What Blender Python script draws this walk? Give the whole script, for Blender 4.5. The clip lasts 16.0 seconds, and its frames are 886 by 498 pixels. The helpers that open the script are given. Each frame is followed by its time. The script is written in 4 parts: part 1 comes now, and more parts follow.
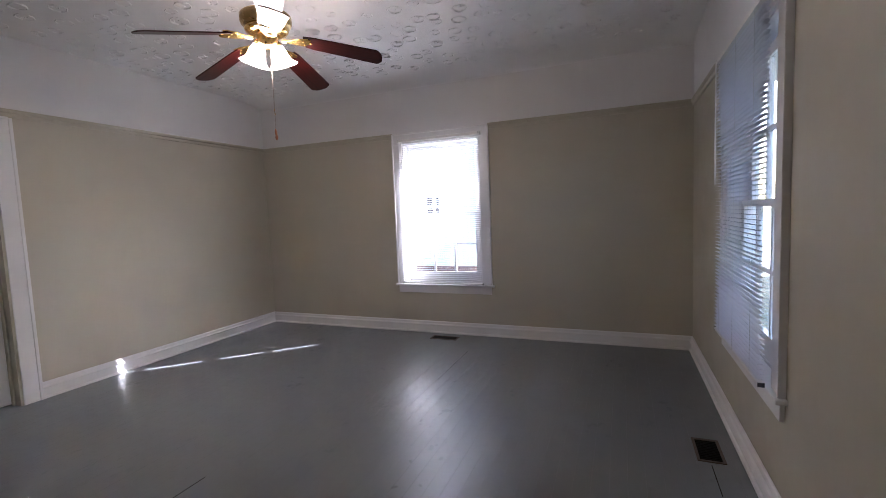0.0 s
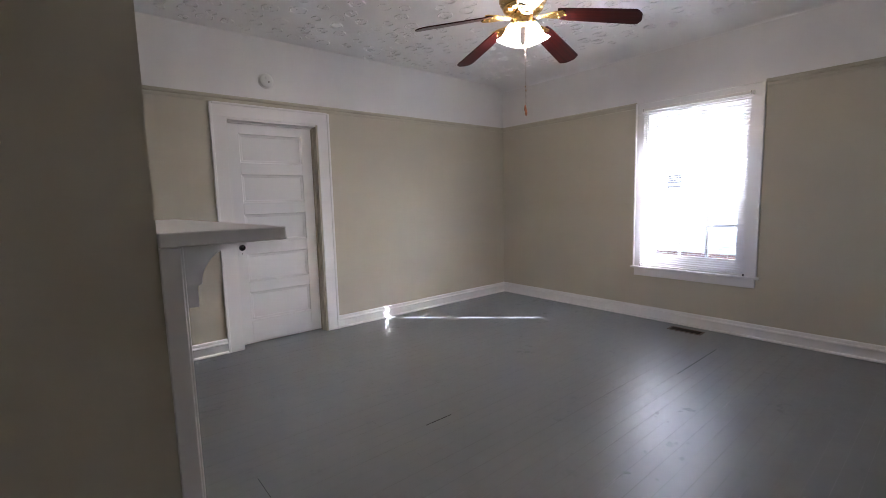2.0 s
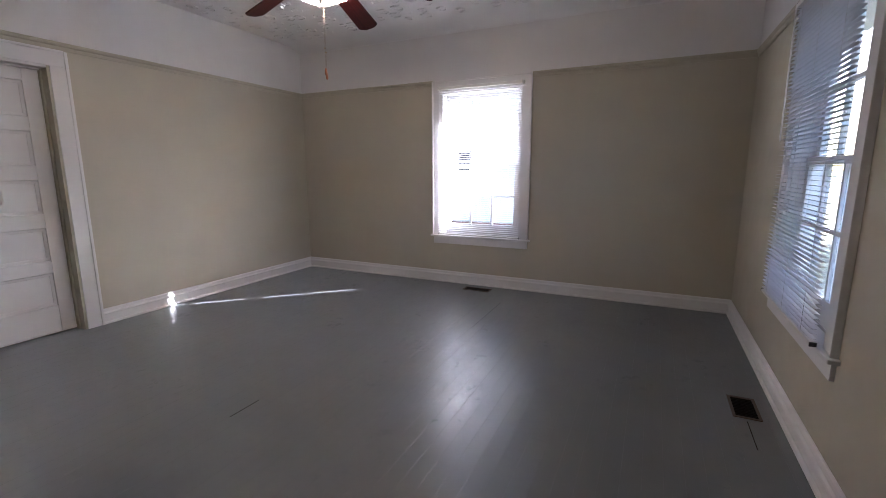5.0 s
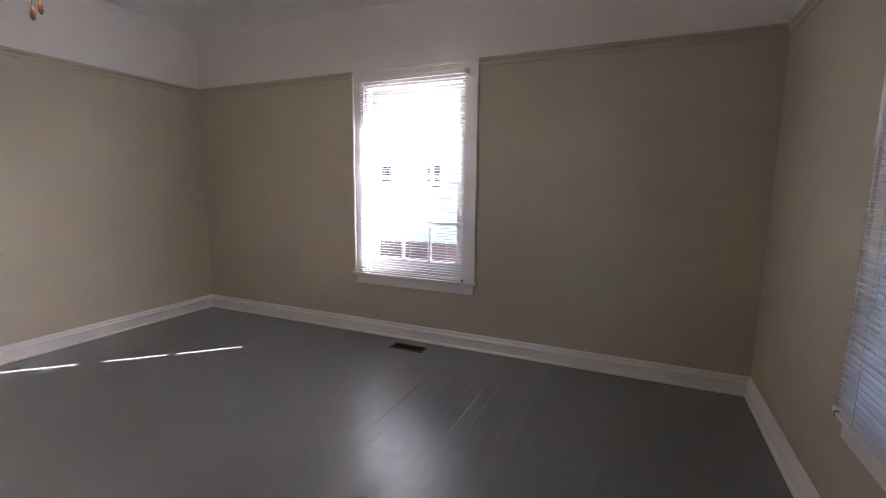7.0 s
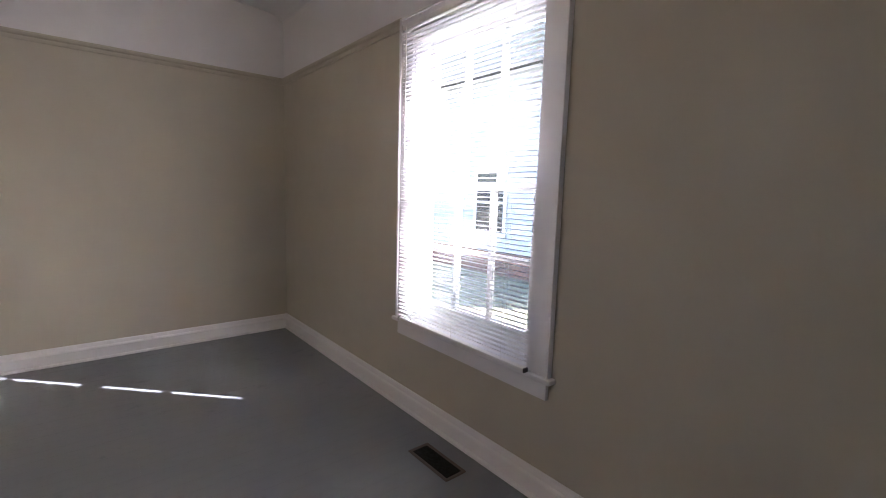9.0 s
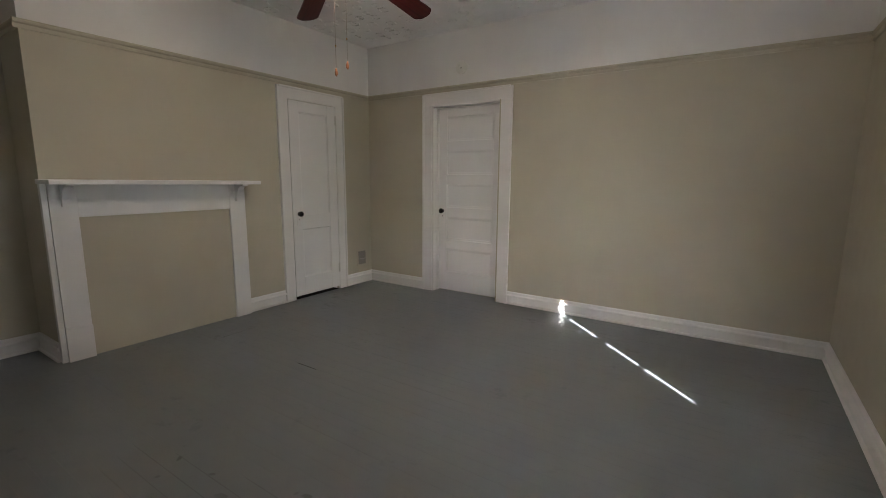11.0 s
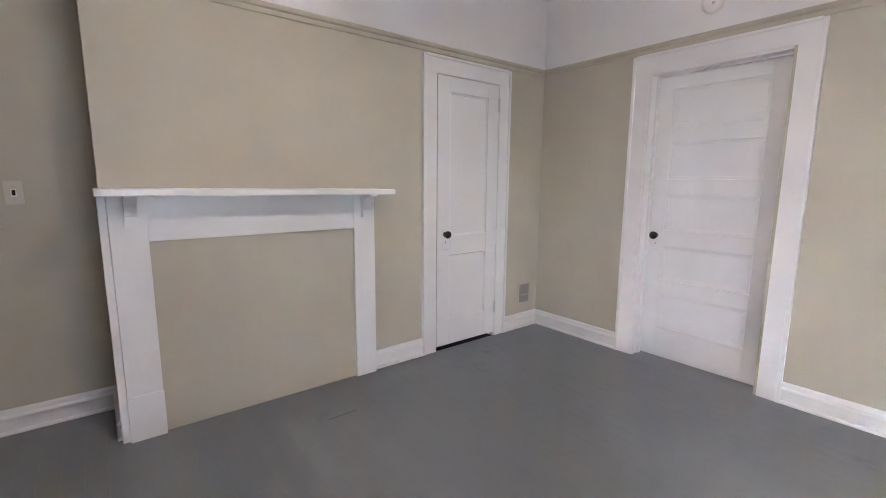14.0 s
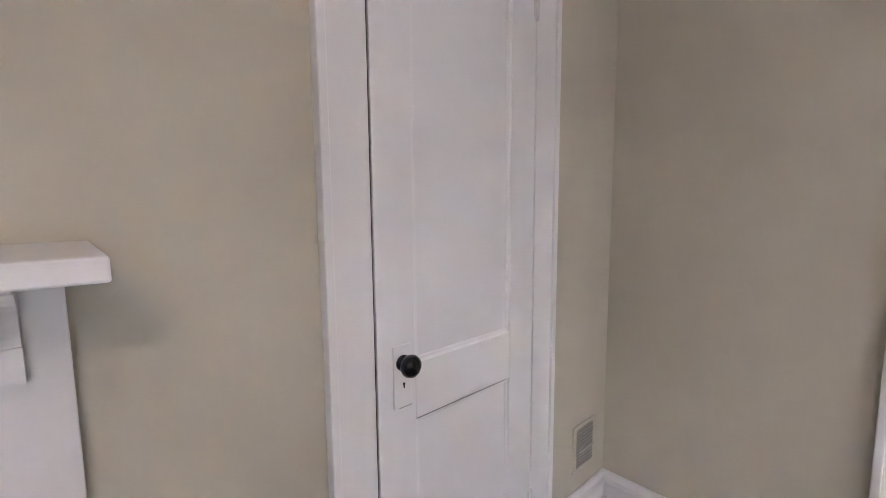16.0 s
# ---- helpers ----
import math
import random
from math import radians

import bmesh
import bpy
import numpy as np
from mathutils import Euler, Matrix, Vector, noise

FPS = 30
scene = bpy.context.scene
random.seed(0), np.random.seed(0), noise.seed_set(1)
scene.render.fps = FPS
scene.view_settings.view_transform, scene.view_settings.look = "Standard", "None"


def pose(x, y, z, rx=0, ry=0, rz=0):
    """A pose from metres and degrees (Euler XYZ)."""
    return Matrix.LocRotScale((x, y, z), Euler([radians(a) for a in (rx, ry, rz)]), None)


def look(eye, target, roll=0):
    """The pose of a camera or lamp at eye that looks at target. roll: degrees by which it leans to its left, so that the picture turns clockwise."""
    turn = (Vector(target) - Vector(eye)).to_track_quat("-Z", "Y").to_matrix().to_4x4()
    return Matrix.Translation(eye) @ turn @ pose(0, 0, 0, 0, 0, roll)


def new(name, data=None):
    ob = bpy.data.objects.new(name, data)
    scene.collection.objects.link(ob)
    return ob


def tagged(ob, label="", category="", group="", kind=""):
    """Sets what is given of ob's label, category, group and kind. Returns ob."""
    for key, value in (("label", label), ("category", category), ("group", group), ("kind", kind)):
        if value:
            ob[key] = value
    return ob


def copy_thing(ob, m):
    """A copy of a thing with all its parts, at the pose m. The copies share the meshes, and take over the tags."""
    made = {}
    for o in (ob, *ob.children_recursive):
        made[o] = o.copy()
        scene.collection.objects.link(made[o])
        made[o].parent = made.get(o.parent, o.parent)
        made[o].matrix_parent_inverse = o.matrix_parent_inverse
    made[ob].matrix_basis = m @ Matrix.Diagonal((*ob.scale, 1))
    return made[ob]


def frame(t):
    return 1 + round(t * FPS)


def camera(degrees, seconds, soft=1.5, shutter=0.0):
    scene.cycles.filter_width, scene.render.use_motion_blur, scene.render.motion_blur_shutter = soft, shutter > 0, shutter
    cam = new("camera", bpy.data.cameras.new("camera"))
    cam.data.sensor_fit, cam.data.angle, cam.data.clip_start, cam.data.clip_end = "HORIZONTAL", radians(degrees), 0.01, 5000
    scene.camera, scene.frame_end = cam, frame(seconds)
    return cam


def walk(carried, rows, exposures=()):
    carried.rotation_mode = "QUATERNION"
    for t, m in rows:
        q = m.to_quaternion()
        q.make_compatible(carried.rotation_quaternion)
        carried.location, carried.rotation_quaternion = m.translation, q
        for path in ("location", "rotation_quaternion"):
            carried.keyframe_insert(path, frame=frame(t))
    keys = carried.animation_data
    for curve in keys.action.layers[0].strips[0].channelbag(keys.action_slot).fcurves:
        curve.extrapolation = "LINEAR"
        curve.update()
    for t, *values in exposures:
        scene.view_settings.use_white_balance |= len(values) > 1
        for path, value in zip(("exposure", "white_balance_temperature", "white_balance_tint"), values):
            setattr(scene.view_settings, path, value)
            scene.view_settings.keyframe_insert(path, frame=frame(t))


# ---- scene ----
cam = camera(90.2, 16.0, soft=0.9)
PATH = [
    (0, (4.236, -4.471, 1.332), (3.487, -2.624, 1.17), -2.3),
    (0.5, (4.222, -4.48, 1.307), (3.215, -2.761, 1.133), -2.2),
    (1, (4.206, -4.503, 1.306), (2.963, -2.946, 1.128), -1.6),
    (1.5, (4.182, -4.53, 1.313), (2.753, -3.146, 1.117), -1.6),
    (2, (4.156, -4.554, 1.307), (2.627, -3.284, 1.082), -1.5),
    (2.5, (4.146, -4.572, 1.299), (2.59, -3.345, 1.029), -1.3),
    (3, (4.132, -4.569, 1.288), (2.645, -3.271, 0.966), -1.2),
    (3.5, (4.138, -4.573, 1.287), (2.831, -3.105, 0.918), -1.4),
    (4, (4.161, -4.567, 1.29), (3.048, -2.95, 0.908), -0.6),
    (4.5, (4.155, -4.552, 1.298), (3.206, -2.833, 0.919), -0.4),
    (4.7, (4.136, -4.572, 1.279), (3.256, -2.814, 0.909), -0.6),
    (6.8, (4.124, -3.39, 1.287), (3.34, -1.572, 1.006), 0.8),
    (7, (4.117, -3.21, 1.307), (3.315, -1.4, 1.022), 0.6),
    (7.5, (4.087, -2.713, 1.311), (3.298, -0.894, 1.048), 0.2),
    (8, (4.113, -2.243, 1.304), (3.176, -0.494, 1.057), 0.8),
    (8.2, (4.098, -2.074, 1.291), (3.076, -0.372, 1.05), 1.1),
    (10.3, (3.928, -0.762, 1.28), (1.979, -1.089, 0.975), 1.6),
    (10.5, (3.956, -0.713, 1.28), (2.073, -1.311, 0.967), 1.6),
    (11, (4.064, -0.635, 1.279), (2.421, -1.73, 0.962), 0.4),
    (11.5, (4.064, -0.633, 1.311), (2.666, -2.029, 0.999), -0.1),
    (12, (4.104, -0.665, 1.313), (2.846, -2.189, 1.008), -0.5),
    (12.5, (4.058, -0.738, 1.286), (2.831, -2.285, 0.966), -0.4),
    (13, (3.818, -1.031, 1.301), (2.607, -2.592, 0.988), 0.1),
    (13.5, (3.48, -1.403, 1.29), (2.27, -2.965, 0.977), 0.0),
    (14, (3.127, -1.845, 1.297), (1.905, -3.398, 0.992), 0.4),
    (14.5, (2.77, -2.253, 1.289), (1.496, -3.773, 1.029), 0.3),
    (15, (2.402, -2.698, 1.296), (1.135, -4.228, 1.068), 0.4),
    (15.5, (2.067, -3.169, 1.297), (0.732, -4.637, 1.045), -0.8),
    (16, (1.725, -3.568, 1.303), (0.38, -5.03, 1.075), -0.5),
]
EXPO = [(0, 4.09, 5530, 17), (1.5, 4.26, 5530, 16), (2, 4.46, 5530, 14), (2.5, 4.83, 5530, 12), (3.5, 4.67, 5510, 13), (4.5, 4.25, 5540, 16), (7, 4.02, 5870, 18), (8.2, 4.07, 5870, 18), (10.5, 3.49, 5800, 14), (11, 3.94, 6070, 7), (11.5, 5.23, 5570, 14), (12, 5.22, 5570, 13), (12.5, 5.22, 5560, 13), (14, 5.07, 5495, 15), (15, 4.98, 5535, 16), (16, 4.88, 5610, 19)]
walk(cam, [(t, look(e, g, r)) for t, e, g, r in PATH], EXPO)

# ---------------------------------------------------------------- light
SUN_EL = radians(31.05)
SUN_AZ = math.atan2(0.7135, 0.7006)
world = bpy.data.worlds.new("world")
scene.world = world
world.use_nodes = True
wn = world.node_tree
sky = wn.nodes.new("ShaderNodeTexSky")
sky.sky_type = "NISHITA"
sky.sun_disc = False
sky.sun_elevation = SUN_EL
sky.sun_rotation = SUN_AZ
sky.dust_density = 2.5
wn.links.new(sky.outputs[0], wn.nodes["Background"].inputs[0])
wn.nodes["Background"].inputs[1].default_value = 0.105

sun_data = bpy.data.lights.new("sun", "SUN")
sun_data.energy = 5.0
sun_data.angle = radians(0.5)
sun_data.color = (1.0, 0.94, 0.87)
sun_to = Vector((math.sin(SUN_AZ) * math.cos(SUN_EL), math.cos(SUN_AZ) * math.cos(SUN_EL), math.sin(SUN_EL)))
new("sun", sun_data).matrix_world = look(sun_to * 40, (0, 0, 0))


def sky_portal(m, w, h):
    """Guides the sky's light through a window; gives off none of its own."""
    d = bpy.data.lights.new("sky_portal", "AREA")
    d.shape = "RECTANGLE"
    d.size, d.size_y = w, h
    d.cycles.is_portal = True
    new("sky_portal", d).matrix_world = m


# ---------------------------------------------------------------- room sizes
W = 4.83            # east wall
S = -4.43           # chimney and closet wall
R = -4.86           # recess wall with the doorway
BX = 3.11           # edge of the chimney breast
H = 2.77            # ceiling
RAIL = 2.2          # change of paint behind the picture rail
E2, S2, W2, H2 = 4.73, -9.76, 1.2, 2.83   # second room


# ---------------------------------------------------------------- materials
def nodes_of(name):
    m = bpy.data.materials.new(name)
    m.use_nodes = True
    return m, m.node_tree, m.node_tree.nodes["Principled BSDF"]


def noise_node(nt, scale, detail=4.0, rough=0.55, stretch=(1, 1, 1)):
    geo = nt.nodes.new("ShaderNodeNewGeometry")
    mp = nt.nodes.new("ShaderNodeMapping")
    mp.inputs["Scale"].default_value = stretch
    tx = nt.nodes.new("ShaderNodeTexNoise")
    tx.inputs["Scale"].default_value = scale
    tx.inputs["Detail"].default_value = detail
    tx.inputs["Roughness"].default_value = rough
    nt.links.new(geo.outputs["Position"], mp.inputs["Vector"])
    nt.links.new(mp.outputs["Vector"], tx.inputs["Vector"])
    return tx.outputs["Fac"]


def ramp(nt, fac, stops):
    r = nt.nodes.new("ShaderNodeValToRGB")
    while len(r.color_ramp.elements) < len(stops):
        r.color_ramp.elements.new(0.5)
    for el, (pos, col) in zip(r.color_ramp.elements, stops):
        el.position = pos
        el.color = (*col, 1) if len(col) == 3 else col
    nt.links.new(fac, r.inputs[0])
    return r.outputs[0]


def mixed(nt, fac, a, b, mode="MIX"):
    mx = nt.nodes.new("ShaderNodeMix")
    mx.data_type = "RGBA"
    mx.blend_type = mode
    if isinstance(fac, float):
        mx.inputs[0].default_value = fac
    else:
        nt.links.new(fac, mx.inputs[0])
    for sock, v in ((mx.inputs[6], a), (mx.inputs[7], b)):
        if isinstance(v, tuple):
            sock.default_value = (*v, 1)
        else:
            nt.links.new(v, sock)
    return mx.outputs[2]


def bump(nt, bs, height, strength, dist, below=None):
    b = nt.nodes.new("ShaderNodeBump")
    b.inputs["Strength"].default_value = strength
    b.inputs["Distance"].default_value = dist
    nt.links.new(height, b.inputs["Height"])
    if below is not None:
        nt.links.new(below, b.inputs["Normal"])
    nt.links.new(b.outputs[0], bs.inputs["Normal"])
    return b.outputs[0]


def grey(v):
    return (v, v, v)


def painted(name, col, rough, vary=0.08, grain=160.0, relief=0.0006, patch=1.6, stain=None, lump=0.15):
    """Paint on plaster or wood: patches, fine roller grain, uneven gloss."""
    m, nt, bs = nodes_of(name)
    lo = tuple(c * (1 - vary) for c in col)
    hi = tuple(min(1, c * (1 + vary * 0.6)) for c in col)
    c = ramp(nt, noise_node(nt, patch, 5), [(0.32, lo), (0.68, hi)])
    if stain:
        f = ramp(nt, noise_node(nt, 4.3, 6, 0.65), [(0.6, grey(0)), (0.78, grey(0.5))])
        c = mixed(nt, f, c, stain)
    nt.links.new(c, bs.inputs["Base Color"])
    nt.links.new(ramp(nt, noise_node(nt, 7, 4), [(0.3, grey(rough * 0.85)), (0.7, grey(min(1, rough * 1.15)))]), bs.inputs["Roughness"])
    n1 = bump(nt, bs, noise_node(nt, grain, 3), 0.4, relief)
    if lump:
        bump(nt, bs, noise_node(nt, 3.1, 3), lump, 0.006, n1)
    return m


def plain(name, col, rough=0.5, metal=0.0):
    m, nt, bs = nodes_of(name)
    bs.inputs["Base Color"].default_value = (*col, 1)
    bs.inputs["Roughness"].default_value = rough
    bs.inputs["Metallic"].default_value = metal
    f = ramp(nt, noise_node(nt, 60, 4), [(0.3, grey(rough * 0.8)), (0.7, grey(min(1, rough * 1.2)))])
    nt.links.new(f, bs.inputs["Roughness"])
    return m


M_WALL = painted("beige wall paint", (0.51, 0.474, 0.383), 0.6, 0.05, 190, 0.0005, 1.3)
M_UPPER = painted("white wall paint", (0.8, 0.79, 0.79), 0.65, 0.04, 190, 0.0005, 1.3)
M_RAIL = painted("beige trim paint", (0.485, 0.457, 0.365), 0.45, 0.05, 90, 0.0004)
M_TRIM = painted("white gloss trim paint", (0.78, 0.77, 0.77), 0.36, 0.03, 55, 0.0001, 1.4, None, 0.0)
M_DOOR = painted("white door paint", (0.77, 0.765, 0.77), 0.38, 0.03, 50, 0.0001, 1.2, None, 0.0)
# Next room: tan and cream hold the warm, brighter light in the paint itself.
M_WALL_WARMED = painted("wall paint tinted with warm light", (0.62, 0.485, 0.315), 0.6, 0.05, 190, 0.0005, 1.3)
M_UPPER_WARMED = painted("upper paint tinted with warm light", (0.8, 0.665, 0.48), 0.65, 0.04, 190, 0.0005, 1.3)
M_CEIL = painted("ceiling plaster", (0.86, 0.86, 0.865), 0.75, 0.04, 220, 0.0012, 2.0)
M_BLACK = plain("black porcelain", (0.006, 0.006, 0.006), 0.22)
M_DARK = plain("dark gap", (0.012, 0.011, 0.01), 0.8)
M_BRASS = plain("polished brass", (0.72, 0.48, 0.16), 0.2, 1.0)
M_BRONZE = plain("antique brass", (0.42, 0.30, 0.13), 0.3, 1.0)
M_PLASTIC = plain("white plastic", (0.78, 0.77, 0.74), 0.4)
M_AGED = plain("aged white plastic", (0.76, 0.75, 0.73), 0.45)
M_PLATE = plain("off-white painted plate", (0.62, 0.585, 0.5), 0.5)
M_STEEL = plain("painted steel", (0.45, 0.43, 0.4), 0.5)
M_STEEL_DARK = plain("dark plastic", (0.05, 0.05, 0.05), 0.5)
M_HINGE = plain("chipped hinge paint", (0.62, 0.61, 0.6), 0.45)
M_REG_DARK = plain("dark register metal", (0.009, 0.006, 0.005), 0.65, 0.0)
M_REG_DARK.node_tree.nodes["Principled BSDF"].inputs["Specular IOR Level"].default_value = 0.1
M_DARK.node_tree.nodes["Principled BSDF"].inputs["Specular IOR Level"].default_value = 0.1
M_REG = plain("brown register metal", (0.095, 0.066, 0.052), 0.55, 0.0)
M_GRILLE = plain("grey grille metal", (0.29, 0.272, 0.25), 0.5, 0.2)
M_CORD = plain("cord", (0.7, 0.69, 0.66), 0.7)


def floor_paint():
    m, nt, bs = nodes_of("grey floor paint")
    info = nt.nodes.new("ShaderNodeObjectInfo")
    base = ramp(nt, noise_node(nt, 1.1, 6, 0.6), [(0.3, (0.149, 0.161, 0.173)), (0.7, (0.173, 0.186, 0.199))])
    tone = ramp(nt, info.outputs["Random"], [(0.0, grey(0.992)), (1.0, grey(1.008))])
    base = mixed(nt, 1.0, base, tone, "MULTIPLY")
    dust = ramp(nt, noise_node(nt, 2.7, 8, 0.7), [(0.55, grey(0)), (0.8, grey(0.22))])
    base = mixed(nt, dust, base, (0.18, 0.18, 0.18))
    nt.links.new(base, bs.inputs["Base Color"])
    worn = ramp(nt, noise_node(nt, 5.5, 7, 0.7), [(0.3, grey(0.3)), (0.75, grey(0.37))])
    fine = ramp(nt, noise_node(nt, 38, 6, 0.7, (1, 0.5, 1)), [(0.45, grey(0)), (0.75, grey(0.07))])
    scuff = ramp(nt, noise_node(nt, 13, 7, 0.68, (1, 0.6, 1)), [(0.55, grey(0)), (0.62, grey(0.22))])
    zone = ramp(nt, noise_node(nt, 2.1, 3), [(0.58, grey(0)), (0.64, grey(1))])
    fine = mixed(nt, 1.0, fine, mixed(nt, 1.0, scuff, zone, "MULTIPLY"), "ADD")
    nt.links.new(mixed(nt, 1.0, worn, fine, "ADD"), bs.inputs["Roughness"])
    bs.inputs["Specular IOR Level"].default_value = 0.75
    n1 = bump(nt, bs, noise_node(nt, 26, 5, 0.6, (1, 0.12, 1)), 0.2, 0.0008)
    bump(nt, bs, noise_node(nt, 9, 4), 0.25, 0.0016, n1)
    return m


M_FLOOR = floor_paint()


def wood_blade():
    m, nt, bs = nodes_of("mahogany blade veneer")
    tc = nt.nodes.new("ShaderNodeTexCoord")
    mp = nt.nodes.new("ShaderNodeMapping")
    mp.inputs["Scale"].default_value = (3, 60, 10)
    tx = nt.nodes.new("ShaderNodeTexNoise")
    tx.inputs["Scale"].default_value = 1.0
    tx.inputs["Detail"].default_value = 6
    nt.links.new(tc.outputs["Object"], mp.inputs[0])
    nt.links.new(mp.outputs[0], tx.inputs["Vector"])
    nt.links.new(ramp(nt, tx.outputs["Fac"], [(0.3, (0.02, 0.003, 0.003)), (0.7, (0.052, 0.007, 0.006))]), bs.inputs["Base Color"])
    bs.inputs["Roughness"].default_value = 0.36
    bs.inputs["Specular IOR Level"].default_value = 0.3
    return m


M_BLADE = wood_blade()


def slat_vinyl():
    m, nt, bs = nodes_of("white vinyl slat")
    bs.inputs["Base Color"].default_value = (0.78, 0.78, 0.8, 1)
    bs.inputs["Roughness"].default_value = 0.42
    tr = nt.nodes.new("ShaderNodeBsdfTranslucent")
    tr.inputs[0].default_value = (0.8, 0.8, 0.84, 1)
    mx = nt.nodes.new("ShaderNodeMixShader")
    mx.inputs[0].default_value = 0.36
    out = nt.nodes["Material Output"]
    nt.links.new(bs.outputs[0], mx.inputs[1])
    nt.links.new(tr.outputs[0], mx.inputs[2])
    nt.links.new(mx.outputs[0], out.inputs[0])
    return m


M_SLAT = slat_vinyl()


def window_glass():
    m, nt, bs = nodes_of("window glass")
    bs.inputs["Base Color"].default_value = (0.97, 0.99, 0.98, 1)
    bs.inputs["Roughness"].default_value = 0.0
    bs.inputs["IOR"].default_value = 1.45
    bs.inputs["Transmission Weight"].default_value = 1.0
    return m


M_GLASS = window_glass()


def lit_shade(name, col, strength):
    m, nt, bs = nodes_of(name)
    bs.inputs["Base Color"].default_value = (0.85, 0.8, 0.72, 1)
    bs.inputs["Roughness"].default_value = 0.35
    bs.inputs["Emission Color"].default_value = (*col, 1)
    bs.inputs["Emission Strength"].default_value = strength
    return m


M_SHADE = lit_shade("lit frosted glass", (1.0, 0.78, 0.59), 3.6)
M_SHADE_DIM = lit_shade("dim frosted glass", (1.0, 0.8, 0.66), 0.14)
M_GRASS = painted("dry lawn", (0.22, 0.21, 0.14), 0.9, 0.3, 30, 0.01, 3.0, (0.32, 0.3, 0.23))
M_SIDING = painted("blue-grey clapboard paint", (0.5, 0.51, 0.53), 0.6, 0.08, 40, 0.002)
M_SIDING_B = painted("grey clapboard paint", (0.42, 0.43, 0.45), 0.6, 0.08, 40, 0.002)
M_ROOF = painted("asphalt shingle", (0.07, 0.068, 0.066), 0.9, 0.3, 50, 0.004)
M_BARK = painted("bark", (0.09, 0.07, 0.055), 0.9, 0.4, 40, 0.01)
M_LEAF = painted("foliage", (0.07, 0.1, 0.035), 0.7, 0.4, 20, 0.002)
M_BRICK = painted("old red brick", (0.18, 0.1, 0.08), 0.8, 0.25, 30, 0.004)
M_SOFFIT = painted("white soffit paint", (0.7, 0.7, 0.68), 0.6)
M_PANE = plain("dark window pane", (0.02, 0.023, 0.028), 0.08)


# ---------------------------------------------------------------- mesh helpers
def add_box(bm, x0, y0, z0, x1, y1, z1, mi=0, bevel=0.0):
    x0, x1 = min(x0, x1), max(x0, x1)
    y0, y1 = min(y0, y1), max(y0, y1)
    z0, z1 = min(z0, z1), max(z0, z1)
    m = Matrix.Translation(((x0 + x1) / 2, (y0 + y1) / 2, (z0 + z1) / 2)) @ Matrix.Diagonal((x1 - x0, y1 - y0, z1 - z0, 1))
    r = bmesh.ops.create_cube(bm, size=1, matrix=m)
    fs = {f for v in r["verts"] for f in v.link_faces}
    for f in fs:
        f.material_index = mi
    if bevel:
        es = list({e for v in r["verts"] for e in v.link_edges})
        bmesh.ops.bevel(bm, geom=es, offset=bevel, segments=2, profile=0.5, affect="EDGES")
    return bm


def boxed(*args, bevel=0.0):
    return add_box(bmesh.new(), *args, bevel=bevel)


def extruded(points, axis, a, b):
    """A prism: a closed outline in the two other axes, from a to b along axis (0, 1 or 2)."""
    bm = bmesh.new()
    rings = []
    for t in (a, b):
        ring = []
        for p, q in points:
            co = [p, q]
            co.insert(axis, t)
            ring.append(bm.verts.new(co))
        rings.append(ring)
    n = len(points)
    for i in range(n):
        bm.faces.new((rings[0][i], rings[0][(i + 1) % n], rings[1][(i + 1) % n], rings[1][i]))
    bm.faces.new(rings[0])
    bm.faces.new(rings[1][::-1])
    bmesh.ops.recalc_face_normals(bm, faces=bm.faces)
    return bm


def lathe(profile, segments=28, squash=None):
    """A turned body about z from (radius, z) pairs; squash(angle, radius) may change a radius."""
    bm = bmesh.new()
    rows = []
    for r, z in profile:
        row = []
        for i in range(segments):
            a = 2 * math.pi * i / segments
            rr = squash(a, r, z) if squash else r
            row.append(bm.verts.new((rr * math.cos(a), rr * math.sin(a), z)))
        rows.append(row)
    for p, q in zip(rows, rows[1:]):
        for i in range(segments):
            j = (i + 1) % segments
            bm.faces.new((p[i], p[j], q[j], q[i]))
    if profile[0][0] > 1e-4:
        bm.faces.new(rows[0][::-1])
    if profile[-1][0] > 1e-4:
        bm.faces.new(rows[-1])
    bmesh.ops.remove_doubles(bm, verts=bm.verts, dist=1e-5)
    bmesh.ops.recalc_face_normals(bm, faces=bm.faces)
    for f in bm.faces:
        f.smooth = True
    return bm


def moved(bm, m):
    bmesh.ops.transform(bm, matrix=m, verts=bm.verts)
    return bm


def mesh_of(name, bm, mats):
    me = bpy.data.meshes.new(name)
    bm.to_mesh(me)
    bm.free()
    for m in mats if isinstance(mats, (list, tuple)) else [mats]:
        me.materials.append(m)
    return me


def part(name, bm, material, parent, label=""):
    ob = new(name, mesh_of(name, bm, material))
    ob.parent = parent
    if label:
        ob["label"] = label
    return ob


def thing(name, m, label, category, group="", kind=""):
    ob = new(name)
    ob.empty_display_size = 0.1
    ob.matrix_world = m
    return tagged(ob, label, category, group, kind)


def solid(name, bm, material, label="", category="", kind="structure"):
    return tagged(new(name, mesh_of(name, bm, material)), label, category, "", kind)


